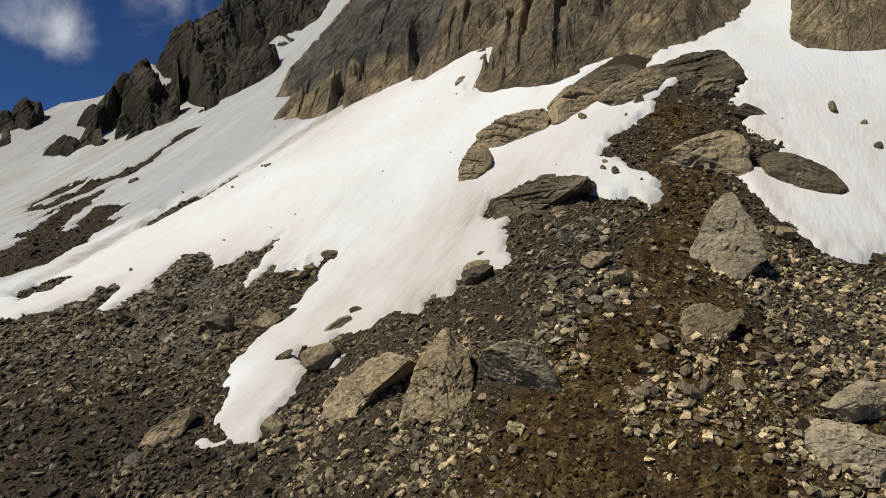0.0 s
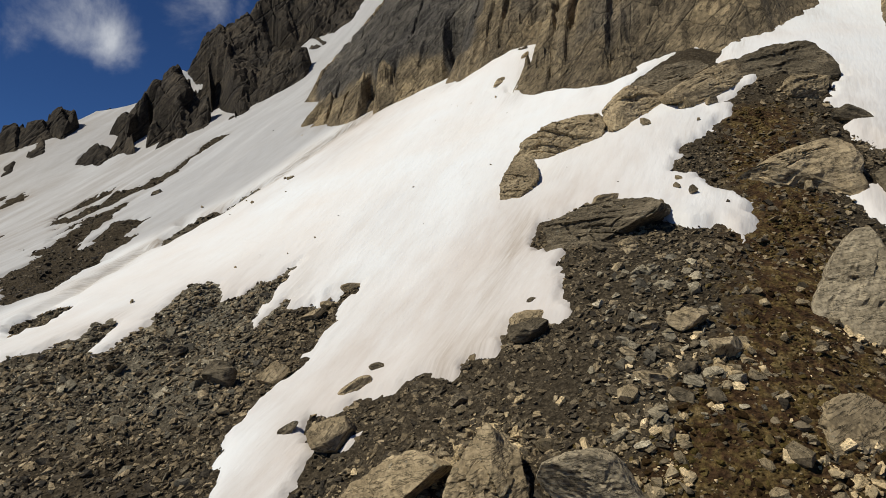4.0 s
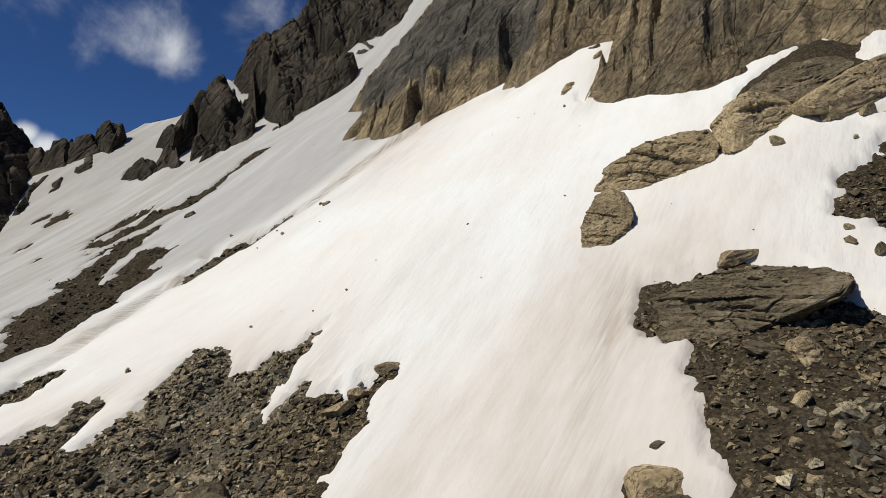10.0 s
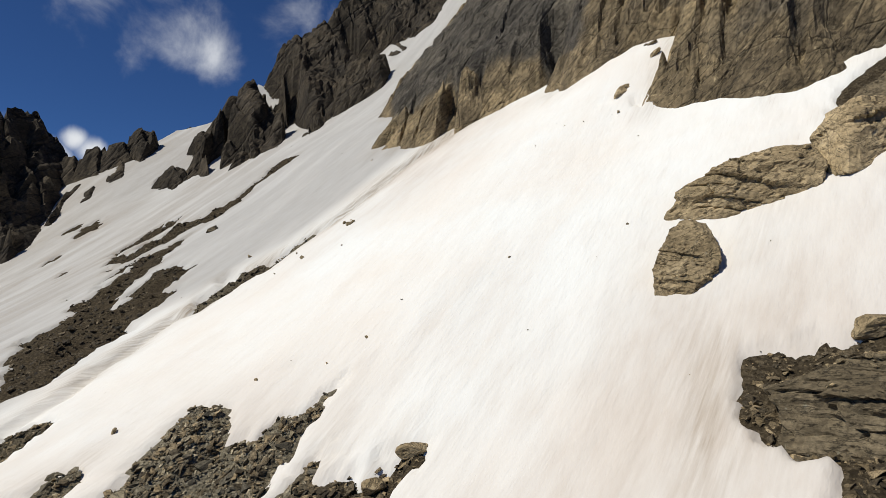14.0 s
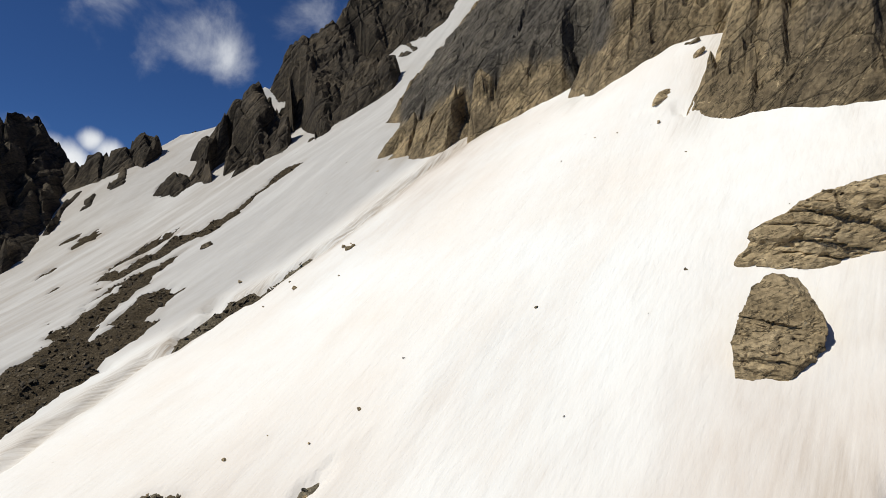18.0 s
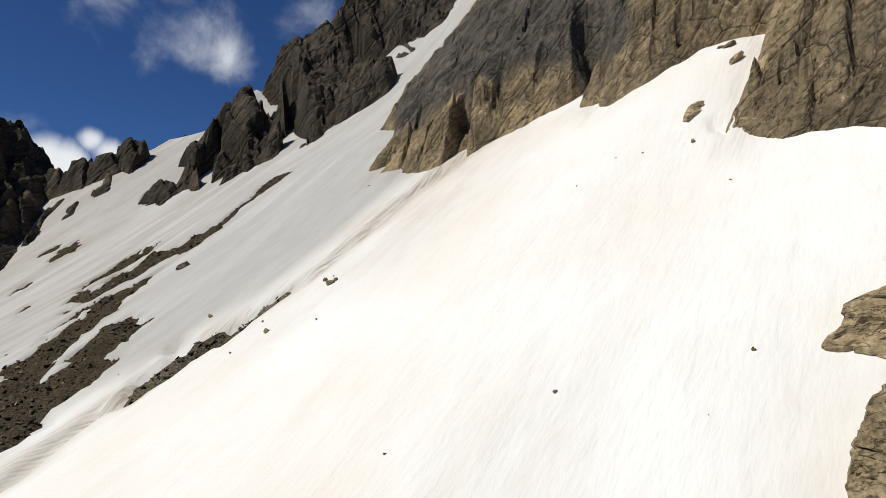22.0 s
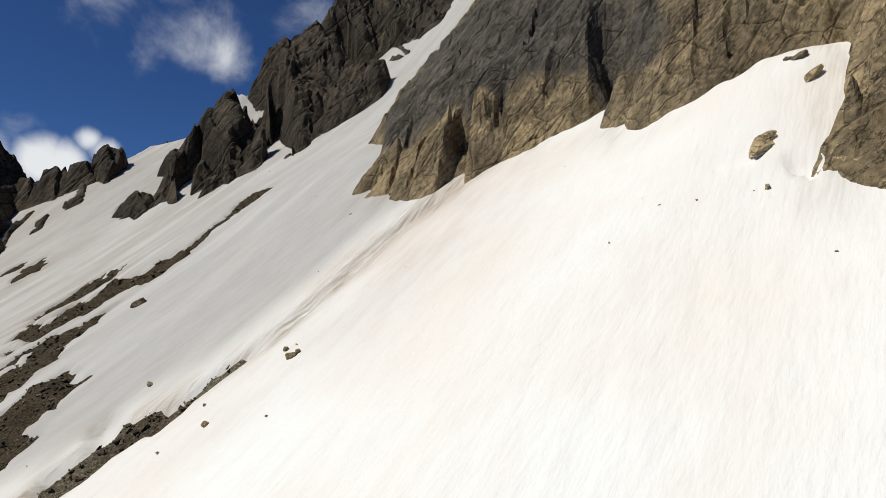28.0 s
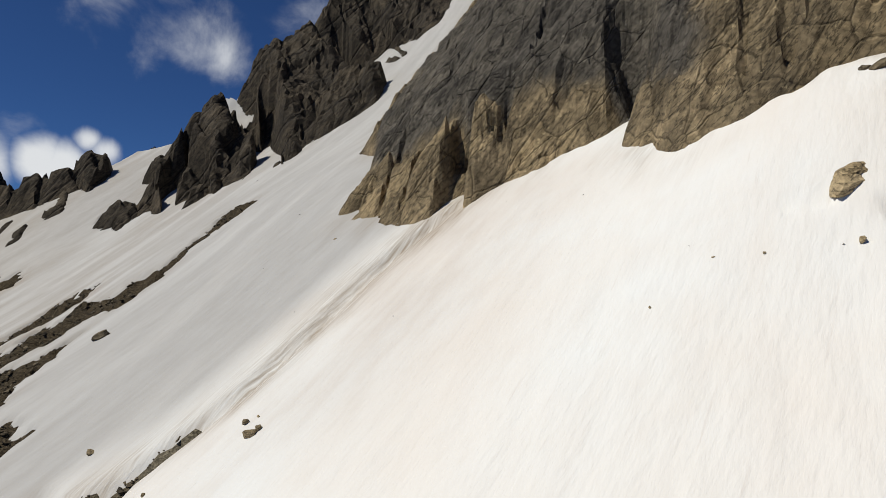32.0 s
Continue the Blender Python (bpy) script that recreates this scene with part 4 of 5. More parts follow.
GULLY_SLAB = [(-51, 189.5, 71.4), (-47.2, 186.9, 70.6)]
GULLY_STONE = [(-51.2, 195.9, 77.4), (-49.1, 192.4, 75.2), (-45.8, 187.4, 71.9)]
SPUR_TAIL = [(-59, 142.7, 35.7), (-59.2, 147.9, 38.7), (-58.3, 152.4, 41.7)]
GULLY_CHIP = [(-55.3, 204.8, 83.7), (-52.5, 202, 82.4), (-50.1, 199.7, 80.6)]
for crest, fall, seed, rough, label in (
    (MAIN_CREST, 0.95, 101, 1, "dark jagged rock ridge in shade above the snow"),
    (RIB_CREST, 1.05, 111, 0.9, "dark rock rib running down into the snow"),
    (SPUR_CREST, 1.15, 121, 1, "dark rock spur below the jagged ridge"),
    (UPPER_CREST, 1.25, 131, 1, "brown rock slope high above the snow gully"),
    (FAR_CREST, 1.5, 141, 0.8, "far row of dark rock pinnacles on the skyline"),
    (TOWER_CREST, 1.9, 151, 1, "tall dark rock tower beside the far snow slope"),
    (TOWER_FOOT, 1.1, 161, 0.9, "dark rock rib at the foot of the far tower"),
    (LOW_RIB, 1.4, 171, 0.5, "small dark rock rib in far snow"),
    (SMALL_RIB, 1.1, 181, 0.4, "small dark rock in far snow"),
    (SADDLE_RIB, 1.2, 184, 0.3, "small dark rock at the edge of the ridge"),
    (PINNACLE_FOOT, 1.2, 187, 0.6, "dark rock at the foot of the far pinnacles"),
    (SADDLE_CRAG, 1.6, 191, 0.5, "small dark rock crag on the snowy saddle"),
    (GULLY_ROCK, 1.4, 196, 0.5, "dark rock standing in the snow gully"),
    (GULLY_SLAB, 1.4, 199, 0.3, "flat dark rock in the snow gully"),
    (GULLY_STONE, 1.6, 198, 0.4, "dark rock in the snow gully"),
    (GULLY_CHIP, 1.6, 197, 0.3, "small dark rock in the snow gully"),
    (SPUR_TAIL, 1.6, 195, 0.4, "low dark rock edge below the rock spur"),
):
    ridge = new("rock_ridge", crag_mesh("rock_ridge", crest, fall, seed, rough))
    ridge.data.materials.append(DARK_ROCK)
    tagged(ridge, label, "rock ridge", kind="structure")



# Snow lying in a notch of the dark ridge.
NOTCH = [(-85.3, 176.6), (-82.9, 177.4), (-80.0, 175.2), (-77.2, 176.0), (-78.9, 171.6), (-82.4, 172.8)]


def notch_height(x, y):
    return 55.0 - (0.30 * (x + 80.5) - 0.70 * (y - 174.5)) / 0.62 + 0.2 * fbm(flat_points(x / 2, y / 2), 2, 211)


notch_snow = new("snow_patch", sheet("snow_patch", grid_axis((-88, -75, 0.4)), grid_axis((169, 180, 0.4)), notch_height, keep=lambda x, y: edge_distance(x, y, NOTCH) > 0.25 * value_noise(flat_points(x / 0.8, y / 0.8), 213)))
notch_snow.data.materials.append(SNOW)
set_field(notch_snow, "dusty", np.zeros(len(notch_snow.data.vertices)))
set_field(notch_snow, "dirt", np.zeros(len(notch_snow.data.vertices)))
set_field(notch_snow, "dimmed", np.full(len(notch_snow.data.vertices), 0.6))
tagged(notch_snow, "small patch of old snow in a rock notch", "snow", kind="structure")

# ---- boulders ----
def boulder_mesh(name, size, seed, detail=4, blocky=2.6, beds=0.022, cuts=13):
    """A worn block: a squared-off ball with flat cut faces, bedding ledges and pits."""
    rnd = np.random.RandomState(seed)
    bm = bmesh.new()
    bmesh.ops.create_icosphere(bm, subdivisions=detail, radius=1)
    mesh = bpy.data.meshes.new(name)
    bm.to_mesh(mesh)
    bm.free()
    co = np.empty(len(mesh.vertices) * 3, np.float32)
    mesh.vertices.foreach_get("co", co)
    co = co.reshape(-1, 3).astype(float)
    r = (np.abs(co) ** blocky).sum(1) ** (-1 / blocky)
    co = co * r[:, None]
    for _ in range(cuts):
        n = rnd.normal(size=3)
        n /= np.linalg.norm(n)
        h = rnd.uniform(0.55, 0.86)
        over = np.maximum(co @ n - h, 0)
        co -= over[:, None] * n * 0.97
    half = np.array(size) / 2
    big = fbm(co * 1.3 + seed, 3, seed)
    co *= (1 + 0.05 * big)[:, None]
    co = co * half
    ledge = fbm(np.stack([co[:, 0] * 0.25, co[:, 1] * 0.25, co[:, 2] * 4.0 / max(half[2], 0.4)], -1) + seed, 3, seed + 3)
    step = np.round(ledge * 3) / 3
    out = co / (np.linalg.norm(co, axis=1)[:, None] + 1e-6)
    out[:, 2] *= 0.3
    co += out * (beds * half.max() * (0.6 * step + 0.4 * ledge))[:, None]
    co += out * (0.018 * half.max() * fbm(co * 3 / half.max() + 5, 3, seed + 9, True))[:, None]
    mesh.vertices.foreach_set("co", co.astype(np.float32).ravel())
    mesh.update()
    return mesh


def boulder(name, place, size, turn, seed, mat, label, **shape):
    ob = new(name, boulder_mesh(name, size, seed, **shape))
    ob.matrix_world = pose(*place, *turn)
    ob.data.materials.append(mat)
    return tagged(ob, label, "boulder")


def block_mesh(name, outline, deep, seed, detail=5, beds=0.05, lean=0.7, worn=0.25, square=7.0, facets=6, dip=-12, layers=6.0):
    """A bedded block whose broad side has the given outline, in metres across and up: flat broken faces, stepped beds, open cracks."""
    pts = np.array(outline, float)
    reach = np.hypot(pts[:, 0], pts[:, 1])
    bm = bmesh.new()
    bmesh.ops.create_icosphere(bm, subdivisions=detail, radius=1)
    mesh = bpy.data.meshes.new(name)
    bm.to_mesh(mesh)
    bm.free()
    co = np.empty(len(mesh.vertices) * 3, np.float32)
    mesh.vertices.foreach_get("co", co)
    co = co.reshape(-1, 3).astype(float)
    turn = np.arctan2(co[:, 2], co[:, 0])
    edge = np.full(len(co), reach.mean())
    for (ax, az), (bx, bz) in zip(pts, np.roll(pts, -1, 0)):
        ex, ez = bx - ax, bz - az
        c, s = np.cos(turn), np.sin(turn)
        det = c * ez - s * ex
        det = np.where(np.abs(det) < 1e-9, 1e-9, det)
        r = (ax * ez - az * ex) / det
        along = (ax * s - az * c) / det
        hit = (along >= -1e-6) & (along <= 1 + 1e-6) & (r > 0)
        edge = np.where(hit, r, edge)
    flat, v = np.hypot(co[:, 0], co[:, 2]), co[:, 1]
    ring = (flat ** square + np.abs(v) ** square) ** (-1 / square)
    flat, v = flat * ring, v * ring
    size = reach.mean()
    edge = edge * (1 - 0.11 * (v + 1))
    out = np.stack([flat * edge * np.cos(turn), v * deep / 2, flat * edge * np.sin(turn)], -1)
    rnd = np.random.RandomState(seed)
    ext = np.abs(out).max(0)
    for _ in range(facets):
        n = rnd.normal(size=3) * np.array([0.5, 1.3, 0.5])
        n /= np.linalg.norm(n)
        over = np.maximum((out / ext) @ n - rnd.uniform(0.74, 1.0), 0)
        out -= over[:, None] * n * ext * 0.97
    out[:, 1] += lean * out[:, 2] + 0.40 * deep
    middle = out - np.array([0, 0.40 * deep, 0])
    spread = middle / (np.linalg.norm(middle, axis=1)[:, None] + 1e-6)
    k = middle / size
    out += spread * (worn * 0.14 * size * fbm(k * 1.2 + seed, 3, seed))[:, None]
    a = radians(dip)
    q = layers * (math.sin(a) * k[:, 0] + 0.2 * k[:, 1] + math.cos(a) * k[:, 2]) + 0.45 * fbm(k * 1.3 + 3, 3, seed + 2) + 50
    layer = np.floor(q).astype(np.int64)
    part = q - layer
    zero = 0 * layer
    step = lattice(layer, zero, zero, seed + 4) + 0.5 * value_noise(np.stack([k[:, 0] * 2.2, k[:, 1] * 2.2, layer * 3.7], -1), seed + 6)
    joint = smooth(0.16, 0.0, np.minimum(part, 1 - part)) * smooth(-0.25, 0.35, value_noise(k * 1.7 + layer[:, None] * 1.3, seed + 8))
    push = np.stack([0.55 * spread[:, 0], spread[:, 1], 0.2 * spread[:, 2]], -1)
    out += push * (size * beds * (step - 1.1 * joint))[:, None]
    tone, gap = cells(k[:, 0] * 1.9 + 0.6 * k[:, 2] + seed, k[:, 2] * 2.3 + k[:, 1], seed + 5)
    out += push * (size * (0.030 * tone - 0.045 * smooth(0.07, 0, gap)))[:, None]
    out += spread * (size * (0.020 * fbm(k * 5, 3, seed + 9, True) + 0.010 * fbm(k * 17, 2, seed + 10)))[:, None]
    mesh.vertices.foreach_set("co", out.astype(np.float32).ravel())
    mesh.update()
    return mesh


def block(name, place, outline, deep, yaw, seed, mat, label, **shape):
    ob = new(name, block_mesh(name, outline, deep, seed, **shape))
    ob.matrix_world = pose(*place, 0, 0, yaw)
    ob.data.materials.append(mat)
    return tagged(ob, label, "boulder")


BIG_TAN = block("boulder", (5.38, 54.50, 12.68), [(-3.95, -2.48), (-3.80, -1.66), (-3.10, -0.62), (-3.00, 0.04), (-1.78, 0.70), (-0.59, 1.36), (0.58, 1.99), (1.92, 2.27), (3.24, 2.18), (3.82, 1.27), (3.95, -0.16), (3.72, -1.34), (2.60, -1.82), (1.00, -2.08), (-1.05, -2.20), (-3.21, -2.54)], 4.2, -28.9, 201, BOULDER_ROCK, "large tan bedded boulder lying in the snow", lean=0.45, detail=6, dip=9, worn=0.1)
block("boulder", (2.64, 51.15, 9.24), [(-1.44, -0.57), (-1.29, 0.23), (-1.00, 0.93), (-0.80, 1.45), (-0.37, 1.84), (0.13, 1.92), (0.67, 1.90), (0.94, 1.48), (1.21, 0.83), (1.39, 0.27), (1.29, -0.47), (1.44, -0.88), (1.10, -1.50), (0.54, -1.88), (-0.46, -2.09), (-1.04, -2.15), (-1.34, -1.71)], 2.2, -16.6, 202, BOULDER_ROCK, "tan bedded boulder upright in the snow", lean=0.55, detail=6, dip=12, worn=0.1, layers=8.0)
block("boulder", (11.73, 54.72, 15.38), [(-2.79, -2.58), (-2.33, -1.32), (-1.80, -0.12), (-0.94, 1.02), (-0.29, 1.72), (1.05, 1.82), (2.75, 1.58), (4.31, 1.15), (2.22, 0.05), (-0.48, -1.77), (-1.71, -2.43)], 3, 19.2, 203, BOULDER_ROCK, "tan slab rising from the snow", lean=0.4, dip=-14, worn=0.1)
block("boulder", (14.91, 56.83, 18.05), [(-3.24, -0.55), (-2.56, 0.23), (-1.39, 1.04), (-0.25, 1.47), (1.23, 1.91), (3.00, 1.83), (3.24, 0.97), (2.11, 0.18), (1.15, -0.69), (0.67, -2.14), (-0.86, -1.47), (-2.27, -0.91)], 4, -10, 204, GREY_ROCK, "dark broken rock between two slabs", lean=0.4, dip=-15, worn=0.6, facets=9)
block("boulder", (17.87, 54.84, 17.39), [(-4.37, -2.33), (-4.52, -1.57), (-2.70, -0.33), (-0.43, 0.88), (1.62, 1.91), (4.52, 2.26), (3.97, 0.37), (1.05, -0.76), (-0.71, -1.89), (-2.31, -2.54)], 4, 13.8, 205, BOULDER_ROCK, "long smooth tan slab above the snow", lean=0.4, dip=-20, worn=0.15, beds=0.02)
block("boulder", (18.63, 64.16, 22.20), [(-4.26, -0.81), (-2.71, 0.69), (1.94, 1.34), (3.74, 0.41), (4.26, -1.55), (1.42, -1.99), (-2.71, -2.14)], 5, 5.8, 206, GREY_ROCK, "grey rounded rock below the cliff")
block("boulder", (22.81, 55.43, 18.73), [(-4.16, 0.45), (-2.03, 1.36), (0.05, 1.90), (1.63, 1.86), (2.73, 1.30), (3.92, 0.14), (4.16, -1.54), (3.09, -2.12), (1.24, -1.69), (-1.12, -1.98), (-2.47, -1.49)], 6, -12.3, 207, GREY_ROCK, "broad grey slab outcrop at the top of the moraine", lean=0.35, dip=-8, worn=0.3, detail=5)
block("boulder", (8.37, 56.0, 14.26), [(-2.23, -0.15), (-0.67, 0.47), (1.11, 0.83), (2.23, 0.14), (1.91, -0.85), (0.22, -1.19), (-1.11, -0.73)], 2.5, 5.8, 208, GREY_ROCK, "pile of dark broken rock beside a tan boulder", worn=0.9, facets=18, detail=4)
boulder("boulder", (14.48, 53.27, 13.80), (1.37, 0.80, 0.59), (0, -18, 6), 209, BOULDER_ROCK, "small rock emerging from the snow")
boulder("boulder", (15.50, 52.86, 13.94), (1.20, 0.80, 0.77), (0, -5, 6), 210, GREY_ROCK, "small rock emerging from the snow")
boulder("boulder", (16.58, 52.82, 14.19), (1.42, 0.80, 0.61), (0, -15, 6), 211, GREY_ROCK, "small rock emerging from the snow")
boulder("boulder", (16.71, 53.78, 14.83), (1.00, 0.80, 0.39), (0, -20, 6), 212, GREY_ROCK, "small rock emerging from the snow")
boulder("boulder", (11.60, 52.53, 12.28), (1.12, 0.80, 0.69), (0, -15, 6), 213, BOULDER_ROCK, "small rock emerging from the snow")
BIG_DARK = block("boulder", (5.76, 40.64, 4.91), [(-3.92, -0.73), (-3.91, -0.14), (-3.69, 0.20), (-3.01, 0.42), (-2.27, 0.95), (-1.52, 1.33), (-0.49, 1.44), (0.73, 1.59), (1.90, 1.63), (3.02, 1.48), (3.76, 1.33), (3.92, 1.01), (3.46, 0.46), (2.60, -0.12), (2.04, -0.85), (1.23, -1.44), (0.11, -1.82), (-1.71, -1.68), (-3.33, -1.38)], 4.2, -39.7, 214, GREY_ROCK, "large dark layered boulder at the edge of snow and scree", lean=0.45, detail=6, dip=-4, worn=0.3, beds=0.06, layers=7.0)
block("boulder", (1.97, 33.96, 0.16), [(-0.84, 0.18), (-0.54, 0.51), (0.06, 0.67), (0.75, 0.67), (0.84, 0.35), (0.15, -0.73), (-0.29, -0.97), (-0.72, -0.57)], 1.6, 7.3, 215, BOULDER_ROCK, "brown block on the scree at the snow edge", detail=4)
block("boulder", (23.43, 52.32, 15.72), [(-1.36, 1.04), (1.79, 1.11), (1.09, -0.38), (0.00, -1.24), (-1.47, -1.03), (-1.79, 0.27)], 2.5, 8.2, 216, BOULDER_ROCK, "rounded tan block below a slab outcrop", lean=0.2, dip=-20)
block("boulder", (17.63, 43.06, 8.63), [(-3.72, -2.38), (-3.41, -1.20), (-2.27, -0.16), (-0.90, 0.60), (0.91, 1.30), (2.74, 2.01), (3.51, 1.52), (3.72, 0.32), (3.67, -1.63), (2.95, -2.45), (1.72, -2.30), (-0.41, -2.83), (-2.09, -3.02)], 4, -3.4, 217, BOULDER_ROCK, "broad rounded brown rock outcrop on the moraine", lean=0.4, dip=-20, worn=0.3, beds=0.03)
block("boulder", (23.87, 40.85, 6.92), [(-2.56, 0.56), (-2.69, 1.34), (-1.88, 1.88), (-0.79, 1.46), (0.61, 0.72), (1.79, 0.01), (2.40, -0.89), (2.69, -1.47), (2.12, -1.92), (1.04, -2.11), (-0.35, -1.68), (-1.74, -0.79), (-2.43, -0.12)], 3.5, -16.3, 218, GREY_ROCK, "long grey boulder resting on snow", lean=0.35, dip=24, worn=0.15, beds=0.02, square=4.0)
block("boulder", (14.24, 31.23, 2.13), [(-1.84, -2.04), (-1.83, -0.87), (-1.12, 0.38), (-0.63, 1.36), (-0.07, 2.04), (0.47, 2.12), (0.94, 1.23), (1.42, 0.42), (1.56, -0.58), (1.84, -1.29), (0.75, -2.33), (-0.15, -2.80), (-1.19, -3.18), (-1.79, -3.04)], 2, -14, 219, PALE_ROCK, "tall pointed tan block standing on the heath", lean=0.35, dip=40, worn=0.12, beds=0.025, facets=4, square=14)
block("boulder", (2.99, 24.71, -3.74), [(-1.74, 0.19), (-1.50, 0.72), (-0.78, 1.09), (-0.08, 1.23), (0.57, 1.04), (1.08, 0.39), (1.49, -0.17), (1.74, -0.79), (1.69, -1.36), (0.87, -1.38), (-0.01, -1.04), (-0.80, -0.73), (-1.47, -0.30)], 1.7, -20, 220, PALE_ROCK, "rounded grey boulder with a flat shaded face", lean=-0.3, dip=30, worn=0.12, beds=0.012, facets=3)
block("boulder", (-3.30, 27.12, -5.44), [(-2.58, -1.84), (-2.43, -1.25), (-2.32, -0.23), (-1.86, 0.53), (-1.00, 1.11), (-0.44, 1.72), (0.53, 2.08), (1.56, 1.86), (2.33, 1.67), (1.52, 1.46), (0.91, 0.88), (0.47, 0.40), (-0.29, -0.74), (-0.71, -1.74), (-1.15, -2.54), (-0.95, -3.11), (-1.82, -2.70)], 1.5, -35, 221, BOULDER_ROCK, "long tan slab boulder leaning on the slope", lean=0.45, detail=6, dip=42, worn=0.10, beds=0.03, facets=2, square=12)
block("boulder", (-0.17, 25.78, -4.22), [(-1.35, -2.16), (-1.44, -0.93), (-1.11, 0.37), (-0.81, 1.12), (-0.50, 1.84), (-0.06, 2.08), (0.43, 1.59), (1.15, 1.25), (1.44, 0.50), (1.43, -0.66), (1.39, -1.76), (0.91, -2.70), (0.16, -3.12), (-0.54, -2.76), (-1.18, -2.59)], 1.8, -20, 222, BOULDER_ROCK, "rough tan rock outcrop on the slope", lean=0.4, detail=6, dip=70, worn=0.9, beds=0.07, facets=10)
block("boulder", (11.13, 25.81, -2.48), [(-1.86, -0.85), (-1.41, -0.28), (-0.71, -0.29), (0.28, 0.08), (1.10, 0.69), (1.86, 1.12), (1.84, 0.76), (1.25, 0.32), (0.08, -0.50), (-0.70, -1.14), (-1.29, -1.25)], 0.7, 12, 225, BOULDER_ROCK, "tilted flaky tan slab on dark heath", lean=0.5, dip=30, worn=0.1, beds=0.05, facets=0, square=10)
block("boulder", (14.58, 21.69, -6.23), [(-2.03, 0.11), (-1.70, 0.59), (-0.92, 1.08), (-0.05, 0.98), (0.77, 0.67), (2.03, 0.36), (1.93, -0.89), (0.31, -1.21), (-0.94, -0.98), (-1.74, -0.64)], 2.6, 2.8, 226, PALE_ROCK, "large rough grey boulder on stony ground", lean=0.3, worn=0.9, facets=9, dip=20)
block("boulder", (16.61, 24.03, -4.94), [(-2.24, -0.01), (-1.44, 0.27), (-0.14, 0.61), (0.81, 0.76), (2.24, 0.52), (1.75, -0.78), (-0.06, -0.85), (-1.45, -0.68)], 2.4, 13.9, 264, PALE_ROCK, "pile of pale broken rock above a rough boulder", lean=0.3, worn=0.9, facets=9, dip=10)
block("boulder", (-13.02, 29.26, -7.27), [(-1.28, -1.36), (-0.59, 0.03), (0.37, 0.68), (1.20, 1.02), (1.28, 0.42), (0.65, -0.79), (-0.18, -1.47)], 1.8, -0.0, 227, BOULDER_ROCK, "flat tan boulder half buried in scree", detail=4)
block("boulder", (9.37, 55.6, 14.32), [(-0.72, -0.17), (-0.65, 0.39), (-0.08, 0.61), (0.49, 0.18), (0.72, -0.52), (0.08, -0.87)], 2, 10.5, 228, GREY_ROCK, "dark broken block beside a tan boulder", detail=4)
block("boulder", (7.11, 37.35, 3.78), [(-0.53, 0.03), (-0.33, 0.31), (0.17, 0.45), (0.53, 0.12), (0.53, -0.53), (-0.33, -0.64)], 0.9, 7.3, 229, BOULDER_ROCK, "tan block leaning under a dark boulder", detail=4)
block("boulder", (9.8, 54.6, 13.25), [(-0.8, -0.5), (-0.6, 0.3), (0.1, 0.6), (0.7, 0.3), (0.8, -0.4), (0.1, -0.8)], 1.5, 10, 267, GREY_ROCK, "dark broken block between two tan boulders", detail=4, lean=0.4)
boulder("boulder", (7.38, 45.06, 6.89), (1.8, 1.30, 0.85), (0, -18, 7), 230, BOULDER_ROCK, "small grey-tan rock emerging from the snow behind a boulder")
boulder("boulder", (2.26, 35.75, 1.05), (0.66, 0.50, 0.58), (0, 0, 7), 231, GREY_ROCK, "small dark stone in the snow")
boulder("boulder", (6.04, 38.38, 3.66), (1.46, 1.00, 0.60), (0, 8, 7), 232, GREY_ROCK, "flat slab under a dark boulder")
boulder("boulder", (24.45, 49.00, 12.89), (2.80, 2.00, 1.44), (0, 15, -0), 233, GREY_ROCK, "grey rock at the moraine edge")
boulder("boulder", (19.64, 35.57, 2.45), (0.94, 0.80, 1.21), (0, -70, -0), 234, BOULDER_ROCK, "small tan block beside the snow")
boulder("boulder", (-14.35, 40.41, -3.21), (1.82, 1.40, 1.64), (0, 0, -0), 235, GREY_ROCK, "grey boulder on dark scree")
boulder("boulder", (-7.45, 28.08, -6.86), (1.36, 1.00, 1.13), (0, -45, -0), 236, BOULDER_ROCK, "tan stone at the tip of the snow tongue")
boulder("boulder", (-6.25, 32.86, -4.36), (2.61, 1.80, 1.64), (0, -25, -0), 237, BOULDER_ROCK, "brown block beside the snow tongue")
boulder("boulder", (-8.75, 34.28, -4.56), (1.36, 0.60, 0.60), (0, -35, -0), 238, GREY_ROCK, "flat stone lying in the snow tongue")
boulder("boulder", (-6.07, 36.28, -2.95), (1.78, 0.90, 0.70), (0, -25, -0), 239, BOULDER_ROCK, "tan stone at the snow edge")
boulder("boulder", (-5.07, 37.24, -2.19), (1.06, 0.60, 0.58), (0, -10, -0), 240, GREY_ROCK, "dark stone at the snow edge")
boulder("boulder", (1.85, 33.47, 0.02), (1.89, 1.20, 0.97), (0, -15, -0), 241, GREY_ROCK, "dark brown stone at the edge of the snow")
boulder("boulder", (-48.85, 98.0, 14.55), (2.0, 1.20, 1.15), (0, -20, 11), 242, GREY_ROCK, "dark rock alone in the snow")
block("boulder", (2.2, 74.2, 23.45), [(-1.05, -0.85), (-0.78, -0.25), (-0.35, 0.25), (0.12, 0.52), (0.60, 0.60), (0.95, 0.35), (1.05, -0.2), (1.0, -0.8), (0.1, -0.95)], 1.5, 12.3, 243, BOULDER_ROCK, "tan rock islet below the cliff", detail=4)
boulder("boulder", (4.80, 76.80, 26.95), (1.70, 0.90, 0.70), (0, -45, 12), 244, BOULDER_ROCK, "small tan rock below the cliff")
